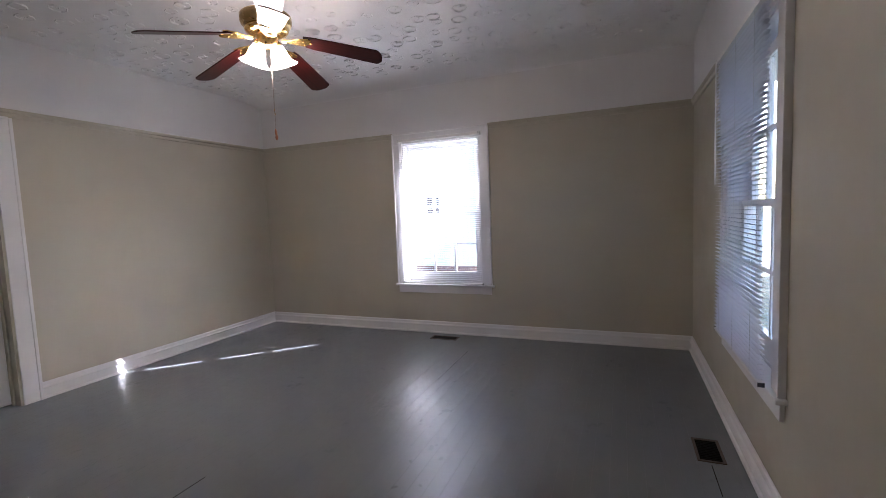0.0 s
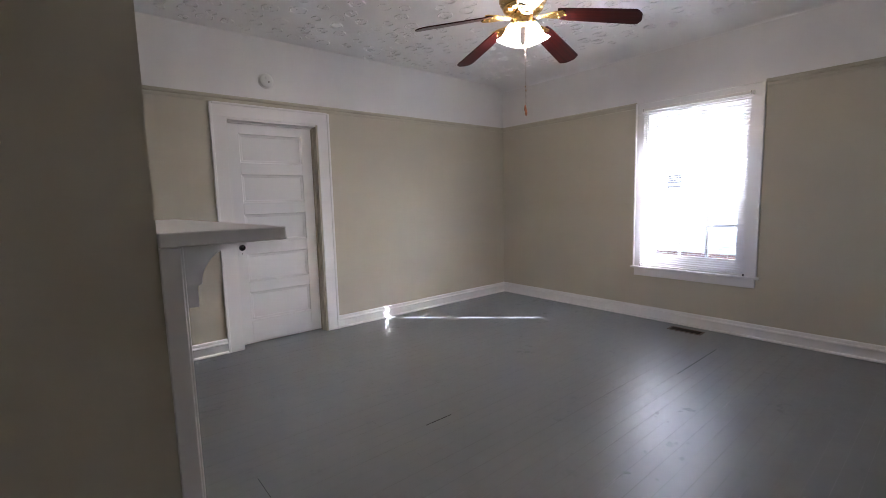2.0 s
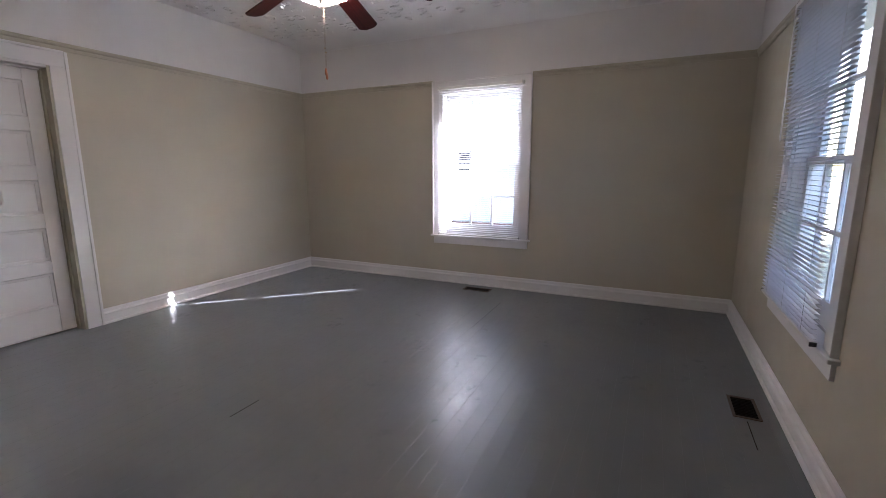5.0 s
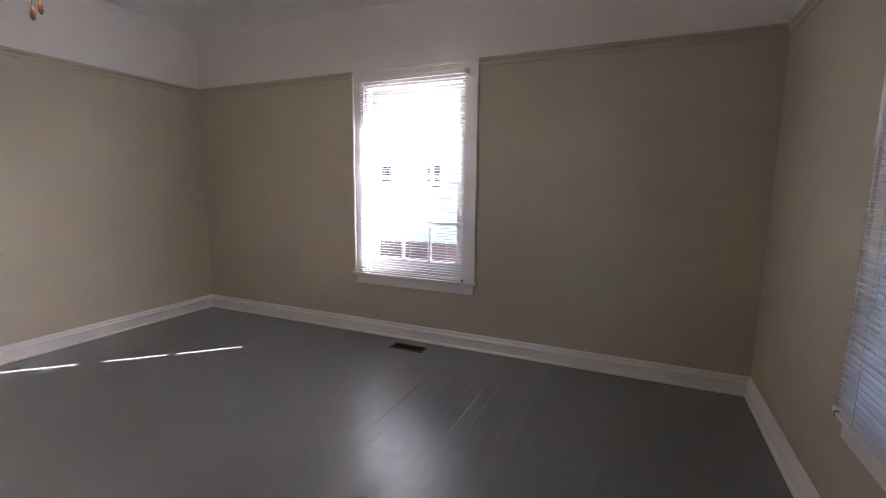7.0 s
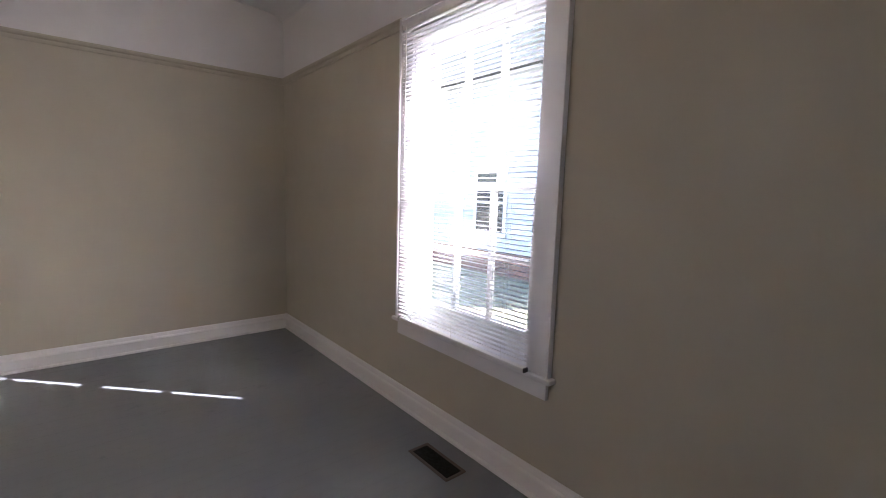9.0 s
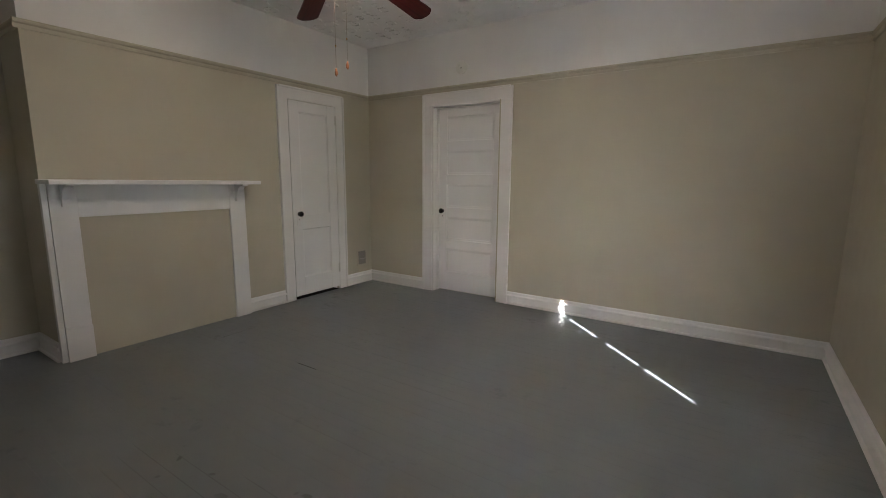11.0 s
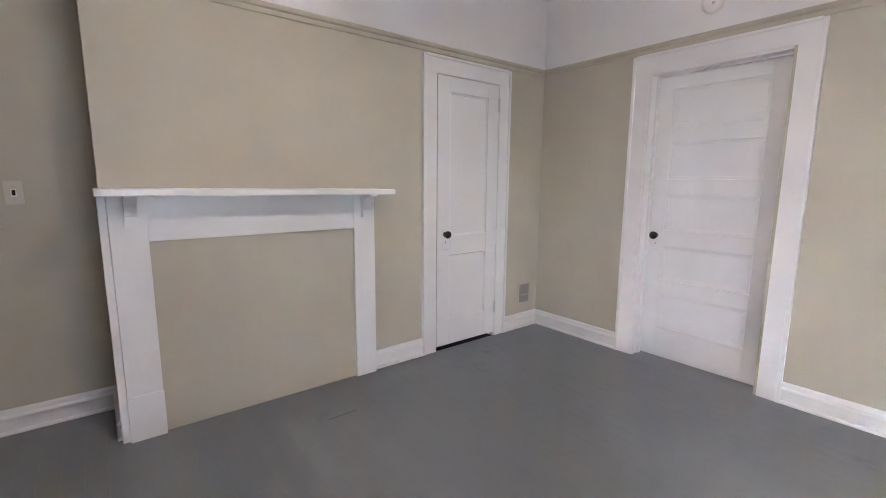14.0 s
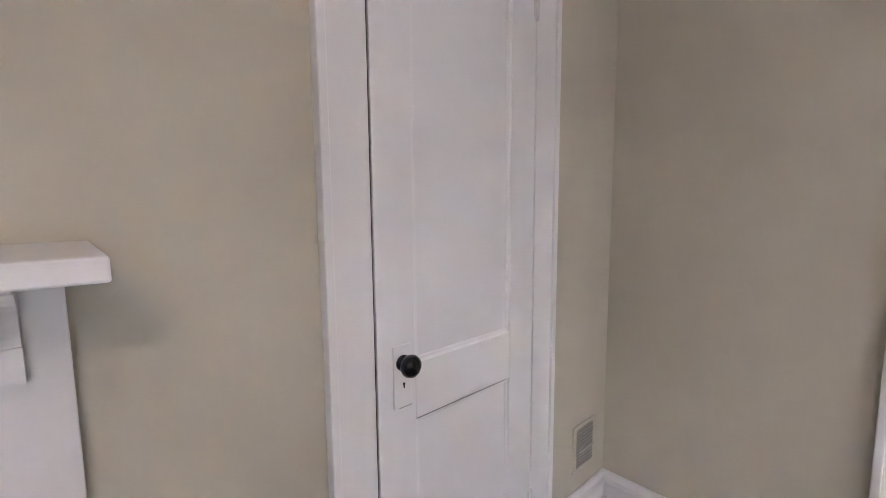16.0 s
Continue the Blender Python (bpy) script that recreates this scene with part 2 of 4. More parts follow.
# ---------------------------------------------------------------- walls, floor and ceiling
def wall_cells(along, lo, hi, face, back, top, holes, split):
    """A wall with thickness and openings: along is the axis (0 or 1) it runs on; holes are (a, b, z0, z1)."""
    bm = bmesh.new()
    cuts = sorted({lo, hi, *[h[0] for h in holes], *[h[1] for h in holes]})
    zs = sorted({-0.15, split, top, *[h[2] for h in holes], *[h[3] for h in holes]})
    for a, b in zip(cuts, cuts[1:]):
        for z0, z1 in zip(zs, zs[1:]):
            ca, cz = (a + b) / 2, (z0 + z1) / 2
            if any(h[0] < ca < h[1] and h[2] < cz < h[3] for h in holes):
                continue
            mi = 1 if cz > split else 0
            if along == 0:
                add_box(bm, a, face, z0, b, back, z1, mi)
            else:
                add_box(bm, face, a, z0, back, b, z1, mi)
    bmesh.ops.remove_doubles(bm, verts=bm.verts, dist=1e-5)
    return bm


PAINTS = [M_WALL, M_UPPER]
WIN_W, WIN_Z0, WIN_Z1, CAS = 1.113, 0.552, 2.105, 0.117
NWX = 1.862                     # north window, outer casing
EWY = -2.43                     # east window, outer casing
RWY = -8.95                     # second room's window
T = 0.14                        # outer wall

solid("wall_north", wall_cells(0, -0.12, W + T, 0, T, H, [(NWX + CAS, NWX + WIN_W - CAS, WIN_Z0 - 0.02, WIN_Z1)], RAIL), PAINTS, "beige and white painted plaster wall", "wall")
solid("wall_east", wall_cells(1, R - 0.06, 0, W, W + T, H, [(EWY + CAS, EWY + WIN_W - CAS, WIN_Z0 - 0.02, WIN_Z1)], RAIL), PAINTS, "beige and white painted plaster wall", "wall")
solid("wall_west", wall_cells(1, S - 0.7, 0, 0, -0.12, H, [(-3.49, -2.66, -0.02, 2.05)], RAIL), PAINTS, "beige and white painted plaster wall", "wall")
solid("wall_closet", wall_cells(0, 0, 1.7, S, S - 0.09, H, [(0.55, 1.17, -0.02, 2.04)], RAIL), PAINTS, "beige plaster wall round the closet", "wall")
solid("wall_chimney", wall_cells(0, 1.7, BX, S, S - 0.7, H, [], RAIL), PAINTS, "beige plaster chimney breast", "wall")
solid("wall_recess", wall_cells(0, BX, W, R, R - 0.12, H, [(3.79, 4.56, -0.02, 2.025)], RAIL), PAINTS, "beige plaster wall with a doorway", "wall")
# closet interior and the space behind the panelled door
bm = bmesh.new()
add_box(bm, 0, S - 0.7, 0, 1.7, S - 0.6, H)
add_box(bm, 1.64, S - 0.6, 0, 1.7, S - 0.09, H)
solid("wall_closet_back", bm, M_WALL, "plain closet back wall", "wall")
bm = bmesh.new()
add_box(bm, -0.9, -3.8, -0.15, -0.84, -2.3, 2.5)
add_box(bm, -0.84, -3.8, -0.15, -0.12, -3.74, 2.5)
add_box(bm, -0.84, -2.36, -0.15, -0.12, -2.3, 2.5)
add_box(bm, -0.84, -3.74, 2.44, -0.12, -2.36, 2.5)
add_box(bm, -0.84, -3.74, -0.15, -0.12, -2.36, -0.02)
solid("wall_passage", bm, M_WALL, "plain walls behind the panelled door", "wall")
# Beige and white, coloured as if warmly lit.
PAINTS_NEXT = [M_WALL_WARMED, M_UPPER_WARMED]
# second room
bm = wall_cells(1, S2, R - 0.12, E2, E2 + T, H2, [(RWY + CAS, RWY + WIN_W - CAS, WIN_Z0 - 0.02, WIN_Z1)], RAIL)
solid("wall_second_east", bm, PAINTS_NEXT, "wall of the next room, warm light put into its paint", "wall")
solid("wall_second_south", wall_cells(0, W2, E2 + T, S2, S2 - T, H2, [], RAIL), PAINTS_NEXT, "wall of the next room, warm light put into its paint", "wall")
solid("wall_second_west", wall_cells(1, S2, R - 0.12, W2, W2 - T, H2, [], RAIL), PAINTS_NEXT, "wall of the next room, warm light put into its paint", "wall")
solid("wall_second_north", wall_cells(0, W2, BX, R - 0.12, R - 0.24, H2, [], RAIL), PAINTS_NEXT, "wall of the next room, warm light put into its paint", "wall")
solid("ceiling_second", boxed(W2 - T, S2 - T, H2, E2 + T, R - 0.12, H2 + 0.12), M_UPPER_WARMED, "plaster ceiling with warm light put into its paint", "ceiling")


def ceiling_mesh():
    """Flat plaster with stamped rosettes, and a soft cove where it meets the window wall."""
    rnd = random.Random(7)
    verts, faces = [], []

    def quad_box(x0, y0, z0, x1, y1, z1):
        k = len(verts)
        verts.extend([(x, y, z) for z in (z0, z1) for x, y in ((x0, y0), (x1, y0), (x1, y1), (x0, y1))])
        for f in ((0, 3, 2, 1), (4, 5, 6, 7), (0, 1, 5, 4), (1, 2, 6, 5), (2, 3, 7, 6), (3, 0, 4, 7)):
            faces.append(tuple(k + i for i in f))

    quad_box(-0.12, S - 0.72, H, W + T, T, H + 0.14)
    # cove
    k = len(verts)
    n = 10
    for i in range(n + 1):
        a = (i / n) * math.pi / 2
        y = -0.34 * (1 - math.sin(a))
        z = H - 0.075 * (1 - math.cos(a)) - 0.001
        verts.extend([(0, y, z), (W, y, z)])
    for i in range(n):
        p = k + 2 * i
        faces.append((p, p + 2, p + 3, p + 1))
    # rosettes
    step = 0.172
    for iy in range(int((4.86 - 0.3) / step)):
        for ix in range(int(W / step)):
            cx = (ix + 0.5 + (0.5 if iy % 2 else 0)) * step + rnd.uniform(-0.045, 0.045)
            cy = -0.36 - iy * step + rnd.uniform(-0.045, 0.045)
            if not 0.08 < cx < W - 0.08 or cy < R + 0.1 or (cx < BX + 0.08 and cy < S + 0.1):
                continue
            if rnd.random() < 0.12:
                continue
            rad = rnd.choice((0.046, 0.058, 0.062, 0.066)) * rnd.uniform(0.9, 1.08)
            strong = rnd.uniform(0.3, 1.0)
            ph = rnd.uniform(0, 6.28)
            lobes = rnd.choice((5, 6, 8))
            seg = 22
            inner = rad * rnd.uniform(0.78, 0.84)
            squash = rnd.uniform(0.88, 1.0)
            k = len(verts)
            for i in range(seg):
                a = 2 * math.pi * i / seg
                wob = 1 + 0.05 * math.sin(lobes * a + ph)
                h = 0.012 * strong * max(0.12, 0.62 + 0.38 * math.sin(1.7 * a + ph * 2) + rnd.uniform(-0.25, 0.2))
                ca, sa = math.cos(a), math.sin(a) * squash
                for rr, hh in ((inner, 0.0), ((inner + rad) / 2, h), (rad, 0.0)):
                    verts.append((cx + ca * rr * wob, cy + sa * rr * wob, H - hh + 0.0004))
            for i in range(seg):
                j = (i + 1) % seg
                for r in (0, 1):
                    faces.append((k + 3 * i + r, k + 3 * j + r, k + 3 * j + r + 1, k + 3 * i + r + 1))
            for _ in range(rnd.choice((0, 1, 3, 4))):
                a = rnd.uniform(0, 6.28)
                d = rnd.uniform(0.1, 0.55) * rad
                ang = rnd.uniform(0, 3.14)
                ln, wd, hh = rnd.uniform(0.008, 0.02), rnd.uniform(0.003, 0.006), 0.008 * strong
                bx, by = cx + d * math.cos(a), cy + d * math.sin(a)
                k2 = len(verts)
                for u, v, q in ((-1, 0, 0), (0, -1, 0), (1, 0, 0), (0, 1, 0), (0, 0, 1)):
                    verts.append((bx + math.cos(ang) * u * ln - math.sin(ang) * v * wd, by + math.sin(ang) * u * ln + math.cos(ang) * v * wd, H + 0.0004 - q * hh))
                for i in range(4):
                    faces.append((k2 + i, k2 + 4, k2 + (i + 1) % 4))
    me = bpy.data.meshes.new("ceiling")
    me.from_pydata(verts, [], faces)
    me.materials.append(M_CEIL)
    return me


tagged(new("ceiling", ceiling_mesh()), "white plaster ceiling stamped with round rosettes", "ceiling", "", "structure")


# ---------------------------------------------------------------- trim
def trim_run(name, a, b, n, profile, material, label):
    """A moulding from a to b (plan points) standing out along n; profile is (out, height) pairs from the foot to the head."""
    bm = bmesh.new()
    rows = []
    for p in (a, b):
        rows.append([bm.verts.new((p[0] + n[0] * d, p[1] + n[1] * d, z)) for d, z in profile])
    for i in range(len(profile) - 1):
        bm.faces.new((rows[0][i], rows[1][i], rows[1][i + 1], rows[0][i + 1]))
    bm.faces.new((rows[0][-1], rows[1][-1], rows[1][0], rows[0][0]))
    bm.faces.new(rows[0])
    bm.faces.new(rows[1][::-1])
    bmesh.ops.recalc_face_normals(bm, faces=bm.faces)
    return solid(name, bm, material, label, "trim")


BASE = [(0, 0.003), (0.031, 0.003), (0.0315, 0.01), (0.026, 0.018), (0.0165, 0.0205), (0.0155, 0.081), (0.0275, 0.0835), (0.03, 0.09), (0.0265, 0.099), (0.0175, 0.105), (0.0155, 0.114), (0.0125, 0.1245), (0.006, 0.131), (0, 0.131)]
PIC = [(0, 2.175), (0.012, 2.175), (0.014, 2.19), (0.014, 2.2), (0.024, 2.208), (0.027, 2.221), (0.022, 2.231), (0.008, 2.235), (0, 2.235)]


def base_run(a, b, n):
    trim_run("baseboard", a, b, n, BASE, M_TRIM, "white painted wooden baseboard")


def rail_run(a, b, n):
    trim_run("picture_rail", a, b, n, PIC, M_RAIL, "beige painted wooden picture rail")


for a, b, n in (((0, S), (0, -3.606), (1, 0)), ((0, -2.544), (0, 0), (1, 0)), ((0, 0), (W, 0), (0, -1)),
                ((W, 0), (W, R), (-1, 0)), ((0, S), (0.43, S), (0, 1)), ((1.288, S), (1.703, S), (0, 1)), ((BX, S - 0.0), (BX, R), (1, 0)),
                ((BX, R), (3.675, R), (0, 1)), ((4.676, R), (W, R), (0, 1)),
                ((W2, S2), (E2, S2), (0, 1)), ((E2, S2), (E2, R - 0.12), (-1, 0)), ((W2, S2), (W2, R - 0.24), (1, 0))):
    base_run(a, b, n)
for a, b, n in (((0, S), (0, 0), (1, 0)), ((0, 0), (NWX, 0), (0, -1)), ((NWX + WIN_W, 0), (W, 0), (0, -1)),
                ((W, 0), (W, EWY + WIN_W), (-1, 0)), ((W, EWY), (W, R), (-1, 0)),
                ((0, S), (BX + 0.027, S), (0, 1)), ((BX, S), (BX, R), (1, 0)), ((BX, R), (W, R), (0, 1)),
                ((W2, S2), (E2, S2), (0, 1)), ((E2, S2), (E2, RWY), (-1, 0)), ((E2, RWY + WIN_W), (E2, R - 0.12), (-1, 0))):
    rail_run(a, b, n)


def casing(name, m, ow, oh, deep, label, jv=0.012, reveal=None):
    """Door casing in its own frame: u across, v out of the wall, z up. The opening is ow by oh, its jambs go deep into the wall."""
    c = thing(name, m, label, "door casing", "", "structure")
    cw, t = 0.115, 0.02
    for nm, u0, u1 in (("casing_leg", -cw, 0.0), ("casing_leg", ow, ow + cw)):
        part(nm, boxed(u0, 0, 0, u1, t, oh, bevel=0.0006), M_TRIM, c)
        e0, e1 = (u0 - 0.006, u0 + 0.016) if u0 < 0 else (u1 - 0.016, u1 + 0.006)
        part("back_band", boxed(e0, 0, 0, e1, t + 0.009, oh + cw, bevel=0.003), M_TRIM, c)
    part("casing_head", boxed(-cw + 0.0165, 0, oh + 0.0005, ow + cw - 0.0165, t, oh + cw, bevel=0.0006), M_TRIM, c)
    part("back_band", boxed(-cw + 0.0165, 0, oh + cw - 0.012, ow + cw - 0.0165, t + 0.009, oh + cw + 0.006, bevel=0.003), M_TRIM, c)
    part("jamb", boxed(-0.001, -deep, 0, 0.018, jv, oh), reveal or M_TRIM, c, "beige painted reveal" if reveal else "")
    part("jamb", boxed(ow - 0.018, -deep, 0, ow + 0.001, jv, oh), M_TRIM, c)
    part("head_jamb", boxed(0.0185, -deep, oh - 0.018, ow - 0.0185, jv, oh + 0.001), M_TRIM, c)
    return c


def door_leaf(d, w, h, th, panels, stile, knob_u, knob_z, hinge_u=None, hinges=(), material=M_DOOR, sunk=0.014, lip=0.022):
    """Framed door in its own frame: front at v = 0, panels as (u0, u1, z0, z1) rows of one column."""
    part("stile", boxed(0, -th, 0, stile, 0, h, bevel=0.0015), material, d)
    part("stile", boxed(w - stile, -th, 0, w, 0, h, bevel=0.0015), material, d)
    edges = [0.0] + [z for p in panels for z in p] + [h]
    for z0, z1 in zip(edges[::2], edges[1::2]):
        part("rail", boxed(stile + 0.0004, -th, z0, w - stile - 0.0004, -0.0006, z1, bevel=0.0015), material, d)
    for z0, z1 in panels:
        bm = boxed(stile, -th + 0.012, z0, w - stile, -sunk, z1)
        # stepped moulding round the panel: a steep edge, then a shallow slope
        steps = ((0.0, -0.002), (0.004, -0.6 * sunk), (lip, 0.0006 - sunk + 0.002), (lip + 0.002, 0.0004 - sunk))
        for (da, va), (db, vb) in zip(steps, steps[1:]):
            ra = ((stile + da, z0 + da), (w - stile - da, z0 + da), (w - stile - da, z1 - da), (stile + da, z1 - da))
            rb = ((stile + db, z0 + db), (w - stile - db, z0 + db), (w - stile - db, z1 - db), (stile + db, z1 - db))
            for k in range(4):
                q = (k + 1) % 4
                bm.faces.new([bm.verts.new((p[0], v, p[1])) for p, v in ((ra[k], va), (ra[q], va), (rb[q], vb), (rb[k], vb))])
        bmesh.ops.recalc_face_normals(bm, faces=bm.faces)
        part("panel", bm, material, d)
    plate = part("escutcheon", boxed(knob_u - 0.028, 0, knob_z - 0.115, knob_u + 0.028, 0.004, knob_z + 0.045, bevel=0.0015), material, d, "painted-over lock plate")
    bm = lathe([(0.0, 0), (0.0035, 0), (0.0035, 0.0012), (0.0, 0.0012)], 12)
    add_box(bm, -0.0016, -0.011, 0, 0.0016, -0.001, 0.0012)
    part("keyhole", moved(bm, pose(knob_u - 0.003, 0.004, knob_z - 0.055, -90) @ pose(0, 0, 0, 0, 0, 180)), M_DARK, plate, "dark keyhole")
    bm = lathe([(0.0, 0), (0.02, 0.0), (0.02, 0.004), (0.009, 0.007), (0.009, 0.013), (0.018, 0.017), (0.0265, 0.025), (0.0285, 0.033), (0.026, 0.042), (0.017, 0.049), (0.0, 0.051)], 28)
    part("knob", moved(bm, pose(knob_u, 0.004, knob_z, -90)), M_BLACK, d, "black porcelain knob")
    for hz in hinges:
        bm = lathe([(0.0, -0.056), (0.004, -0.054), (0.0065, -0.05), (0.0065, 0.05), (0.004, 0.054), (0.0, 0.056)], 12)
        moved(bm, pose(hinge_u, 0.004, hz))
        add_box(bm, hinge_u - 0.012, -0.001, hz - 0.045, hinge_u + 0.012, 0.0025, hz + 0.045)
        part("hinge", bm, M_HINGE, d, "chipped painted butt hinge")
    return d


FIVE = [(0.215, 0.478), (0.58, 0.834), (0.944, 1.2), (1.306, 1.562), (1.666, 1.922)]
# panelled door in the west wall, closed, set back in its frame
dc1 = casing("door_casing_1", pose(0, -2.66, 0, 0, 0, -90), 0.83, 2.05, 0.12, "white painted wooden door casing", reveal=M_RAIL)
d1 = thing("door_1", pose(-0.092, -2.679, 0.011, 0, 0, -90), "closed white five-panel wooden door with black knob", "door", "", "structure")
door_leaf(d1, 0.792, 2.018, 0.028, FIVE, 0.11, 0.732, 0.905)
for k, (nm, bm) in enumerate((("door_stop", boxed(0.0185, -0.091, 0, 0.031, -0.055, 2.019, bevel=0.002)), ("door_stop", boxed(0.799, -0.091, 0, 0.8115, -0.055, 2.019, bevel=0.002)), ("door_stop", boxed(0.0315, -0.091, 2.0195, 0.7985, -0.055, 2.0315, bevel=0.002)))):
    part(nm, bm, M_RAIL if nm == "door_stop" and k == 0 else M_TRIM, dc1)
# closet door, flush with its casing
casing("door_casing_2", pose(0.55, S, 0), 0.62, 2.04, 0.09, "white painted wooden closet door casing", -0.035)
d2 = thing("door_2", pose(0.555, S + 0.018, 0.034), "closed white two-panel closet door with black knob", "door", "", "structure")
door_leaf(d2, 0.607, 2.001, 0.03, [(0.194, 0.706), (0.854, 1.894)], 0.115, 0.5355, 0.868, 0.0, (1.856, 0.222), sunk=0.009, lip=0.012)
# Dark strip filling the side gap, where only shade would fall.
part("gap_shade_strip", boxed(0.609, -0.028, 0.0, 0.6118, -0.004, 2.001), M_DARK, d2, "dark strip for the shade in the door gap")
part("open_joint", boxed(0.125, -0.0085, 0.7025, 0.487, -0.0035, 0.7055), M_DARK, d2, "dark crack above the lower panel")
part("open_joint", boxed(0.508, 0.004, 0.752, 0.55, 0.0046, 0.7545), M_STEEL, d2, "chipped paint edge under the lock plate")
# Near-black plate that gives the gap under the door its shade.
solid("door_gap_shade", boxed(0.57, S - 0.085, 0.0006, 1.15, S + 0.012, 0.0022), M_DARK, "dark plate for the shade under the closet door", "threshold")
# open door of the doorway to the next room
casing("door_casing_3", pose(3.79, R, 0), 0.77, 2.025, 0.12, "white painted wooden doorway casing")
d3 = thing("door_3", pose(4.55, R + 0.012, 0.012, 0, 0, 90), "white panelled wooden door standing open", "door", "", "structure")
door_leaf(d3, 0.735, 1.99, 0.034, FIVE, 0.11, 0.675, 0.905)

# ---------------------------------------------------------------- windows
def window(name, m, label):
    """Six-over-six sash window in its own frame: u across the casing, v into the room, z up."""
    w = thing(name, m, label, "window", "", "structure")
    u0, u1 = CAS, WIN_W - CAS
    for a, b in ((0.0, u0), (u1, WIN_W)):
        part("casing_leg", boxed(a + (0.014 if a == 0 else 0), 0, WIN_Z0, b - (0.014 if a > 0 else 0), 0.02, WIN_Z1, bevel=0.002), M_TRIM, w)
        e = (0.0, 0.0135) if a == 0 else (WIN_W - 0.0135, WIN_W)
        part("back_band", boxed(e[0], 0, WIN_Z0, e[1], 0.03, 2.222, bevel=0.003), M_TRIM, w)
    part("casing_head", boxed(0.014, 0, WIN_Z1 + 0.0005, WIN_W - 0.014, 0.02, 2.21, bevel=0.002), M_TRIM, w)
    part("back_band", boxed(0.014, 0, 2.2105, WIN_W - 0.014, 0.03, 2.222, bevel=0.003), M_TRIM, w)
    part("window_sill", boxed(-0.02, -0.05, WIN_Z0 - 0.021, WIN_W + 0.02, 0.042, WIN_Z0 - 0.0005, bevel=0.005), M_TRIM, w)
    part("apron", boxed(0.012, 0, 0.452, WIN_W - 0.012, 0.018, WIN_Z0 - 0.0215, bevel=0.002), M_TRIM, w)
    for a, b in ((u0, u0 + 0.012), (u1 - 0.012, u1)):
        part("jamb", boxed(a, -T, WIN_Z0, b, 0.004, WIN_Z1), M_TRIM, w)
    part("head_jamb", boxed(u0 + 0.0125, -T, WIN_Z1 - 0.012, u1 - 0.0125, 0.004, WIN_Z1), M_TRIM, w)
    part("outer_sill", boxed(u0 + 0.0125, -T - 0.05, WIN_Z0 - 0.02, u1 - 0.0125, -0.051, WIN_Z0 + 0.012), M_TRIM, w)
    mid = 1.32
    g0, g1 = u0 + 0.013, u1 - 0.013
    for nm, va, vb, z0, z1, foot, head in (("lower_sash", -0.085, -0.052, WIN_Z0 + 0.013, mid + 0.018, 0.118, 0.036), ("upper_sash", -0.122, -0.089, mid - 0.018, WIN_Z1 - 0.013, 0.036, 0.055)):
        st = 0.055
        bm = bmesh.new()
        add_box(bm, g0, va, z0, g0 + st, vb, z1)
        add_box(bm, g1 - st, va, z0, g1, vb, z1)
        add_box(bm, g0 + st, va, z0, g1 - st, vb, z0 + foot)
        add_box(bm, g0 + st, va, z1 - head, g1 - st, vb, z1)
        sash = part(nm, bm, M_TRIM, w)
        gw = (g1 - g0 - 2 * st) / 3
        zc = (z0 + foot + z1 - head) / 2
        vm = (va + vb) / 2
        for i in (1, 2):
            part("muntin", boxed(g0 + st + gw * i - 0.011, vm - 0.014, z0 + foot, g0 + st + gw * i + 0.011, vm + 0.014, z1 - head), M_TRIM, sash)
        for i in range(3):
            a = g0 + st + gw * i + (0.011 if i else 0)
            b = g0 + st + gw * (i + 1) - (0.011 if i < 2 else 0)
            part("muntin", boxed(a, vm - 0.013, zc - 0.011, b, vm + 0.013, zc + 0.011), M_TRIM, sash)
            for q0, q1 in ((z0 + foot, zc - 0.011), (zc + 0.011, z1 - head)):
                pane = part("pane", boxed(a, vm - 0.0015, q0, b, vm + 0.0015, q1), M_GLASS, sash, "clear glass pane")
                pane.visible_shadow = False
    return w


WN = pose(NWX + WIN_W, 0, 0, 0, 0, 180)
WE = pose(W, EWY, 0, 0, 0, 90)
WR = pose(E2, RWY, 0, 0, 0, 90)
window("window_1", WN, "white wooden six-over-six sash window with sill")
window("window_2", WE, "white wooden six-over-six sash window with sill")
window("window_3", WR, "white wooden sash window in the next room")


for m in (WN, WE, WR):
    # just outside the sashes, facing into the room
    sky_portal(m @ pose(WIN_W / 2, -T - 0.06, (WIN_Z0 + WIN_Z1) / 2, 90), WIN_W - 2 * CAS, WIN_Z1 - WIN_Z0)


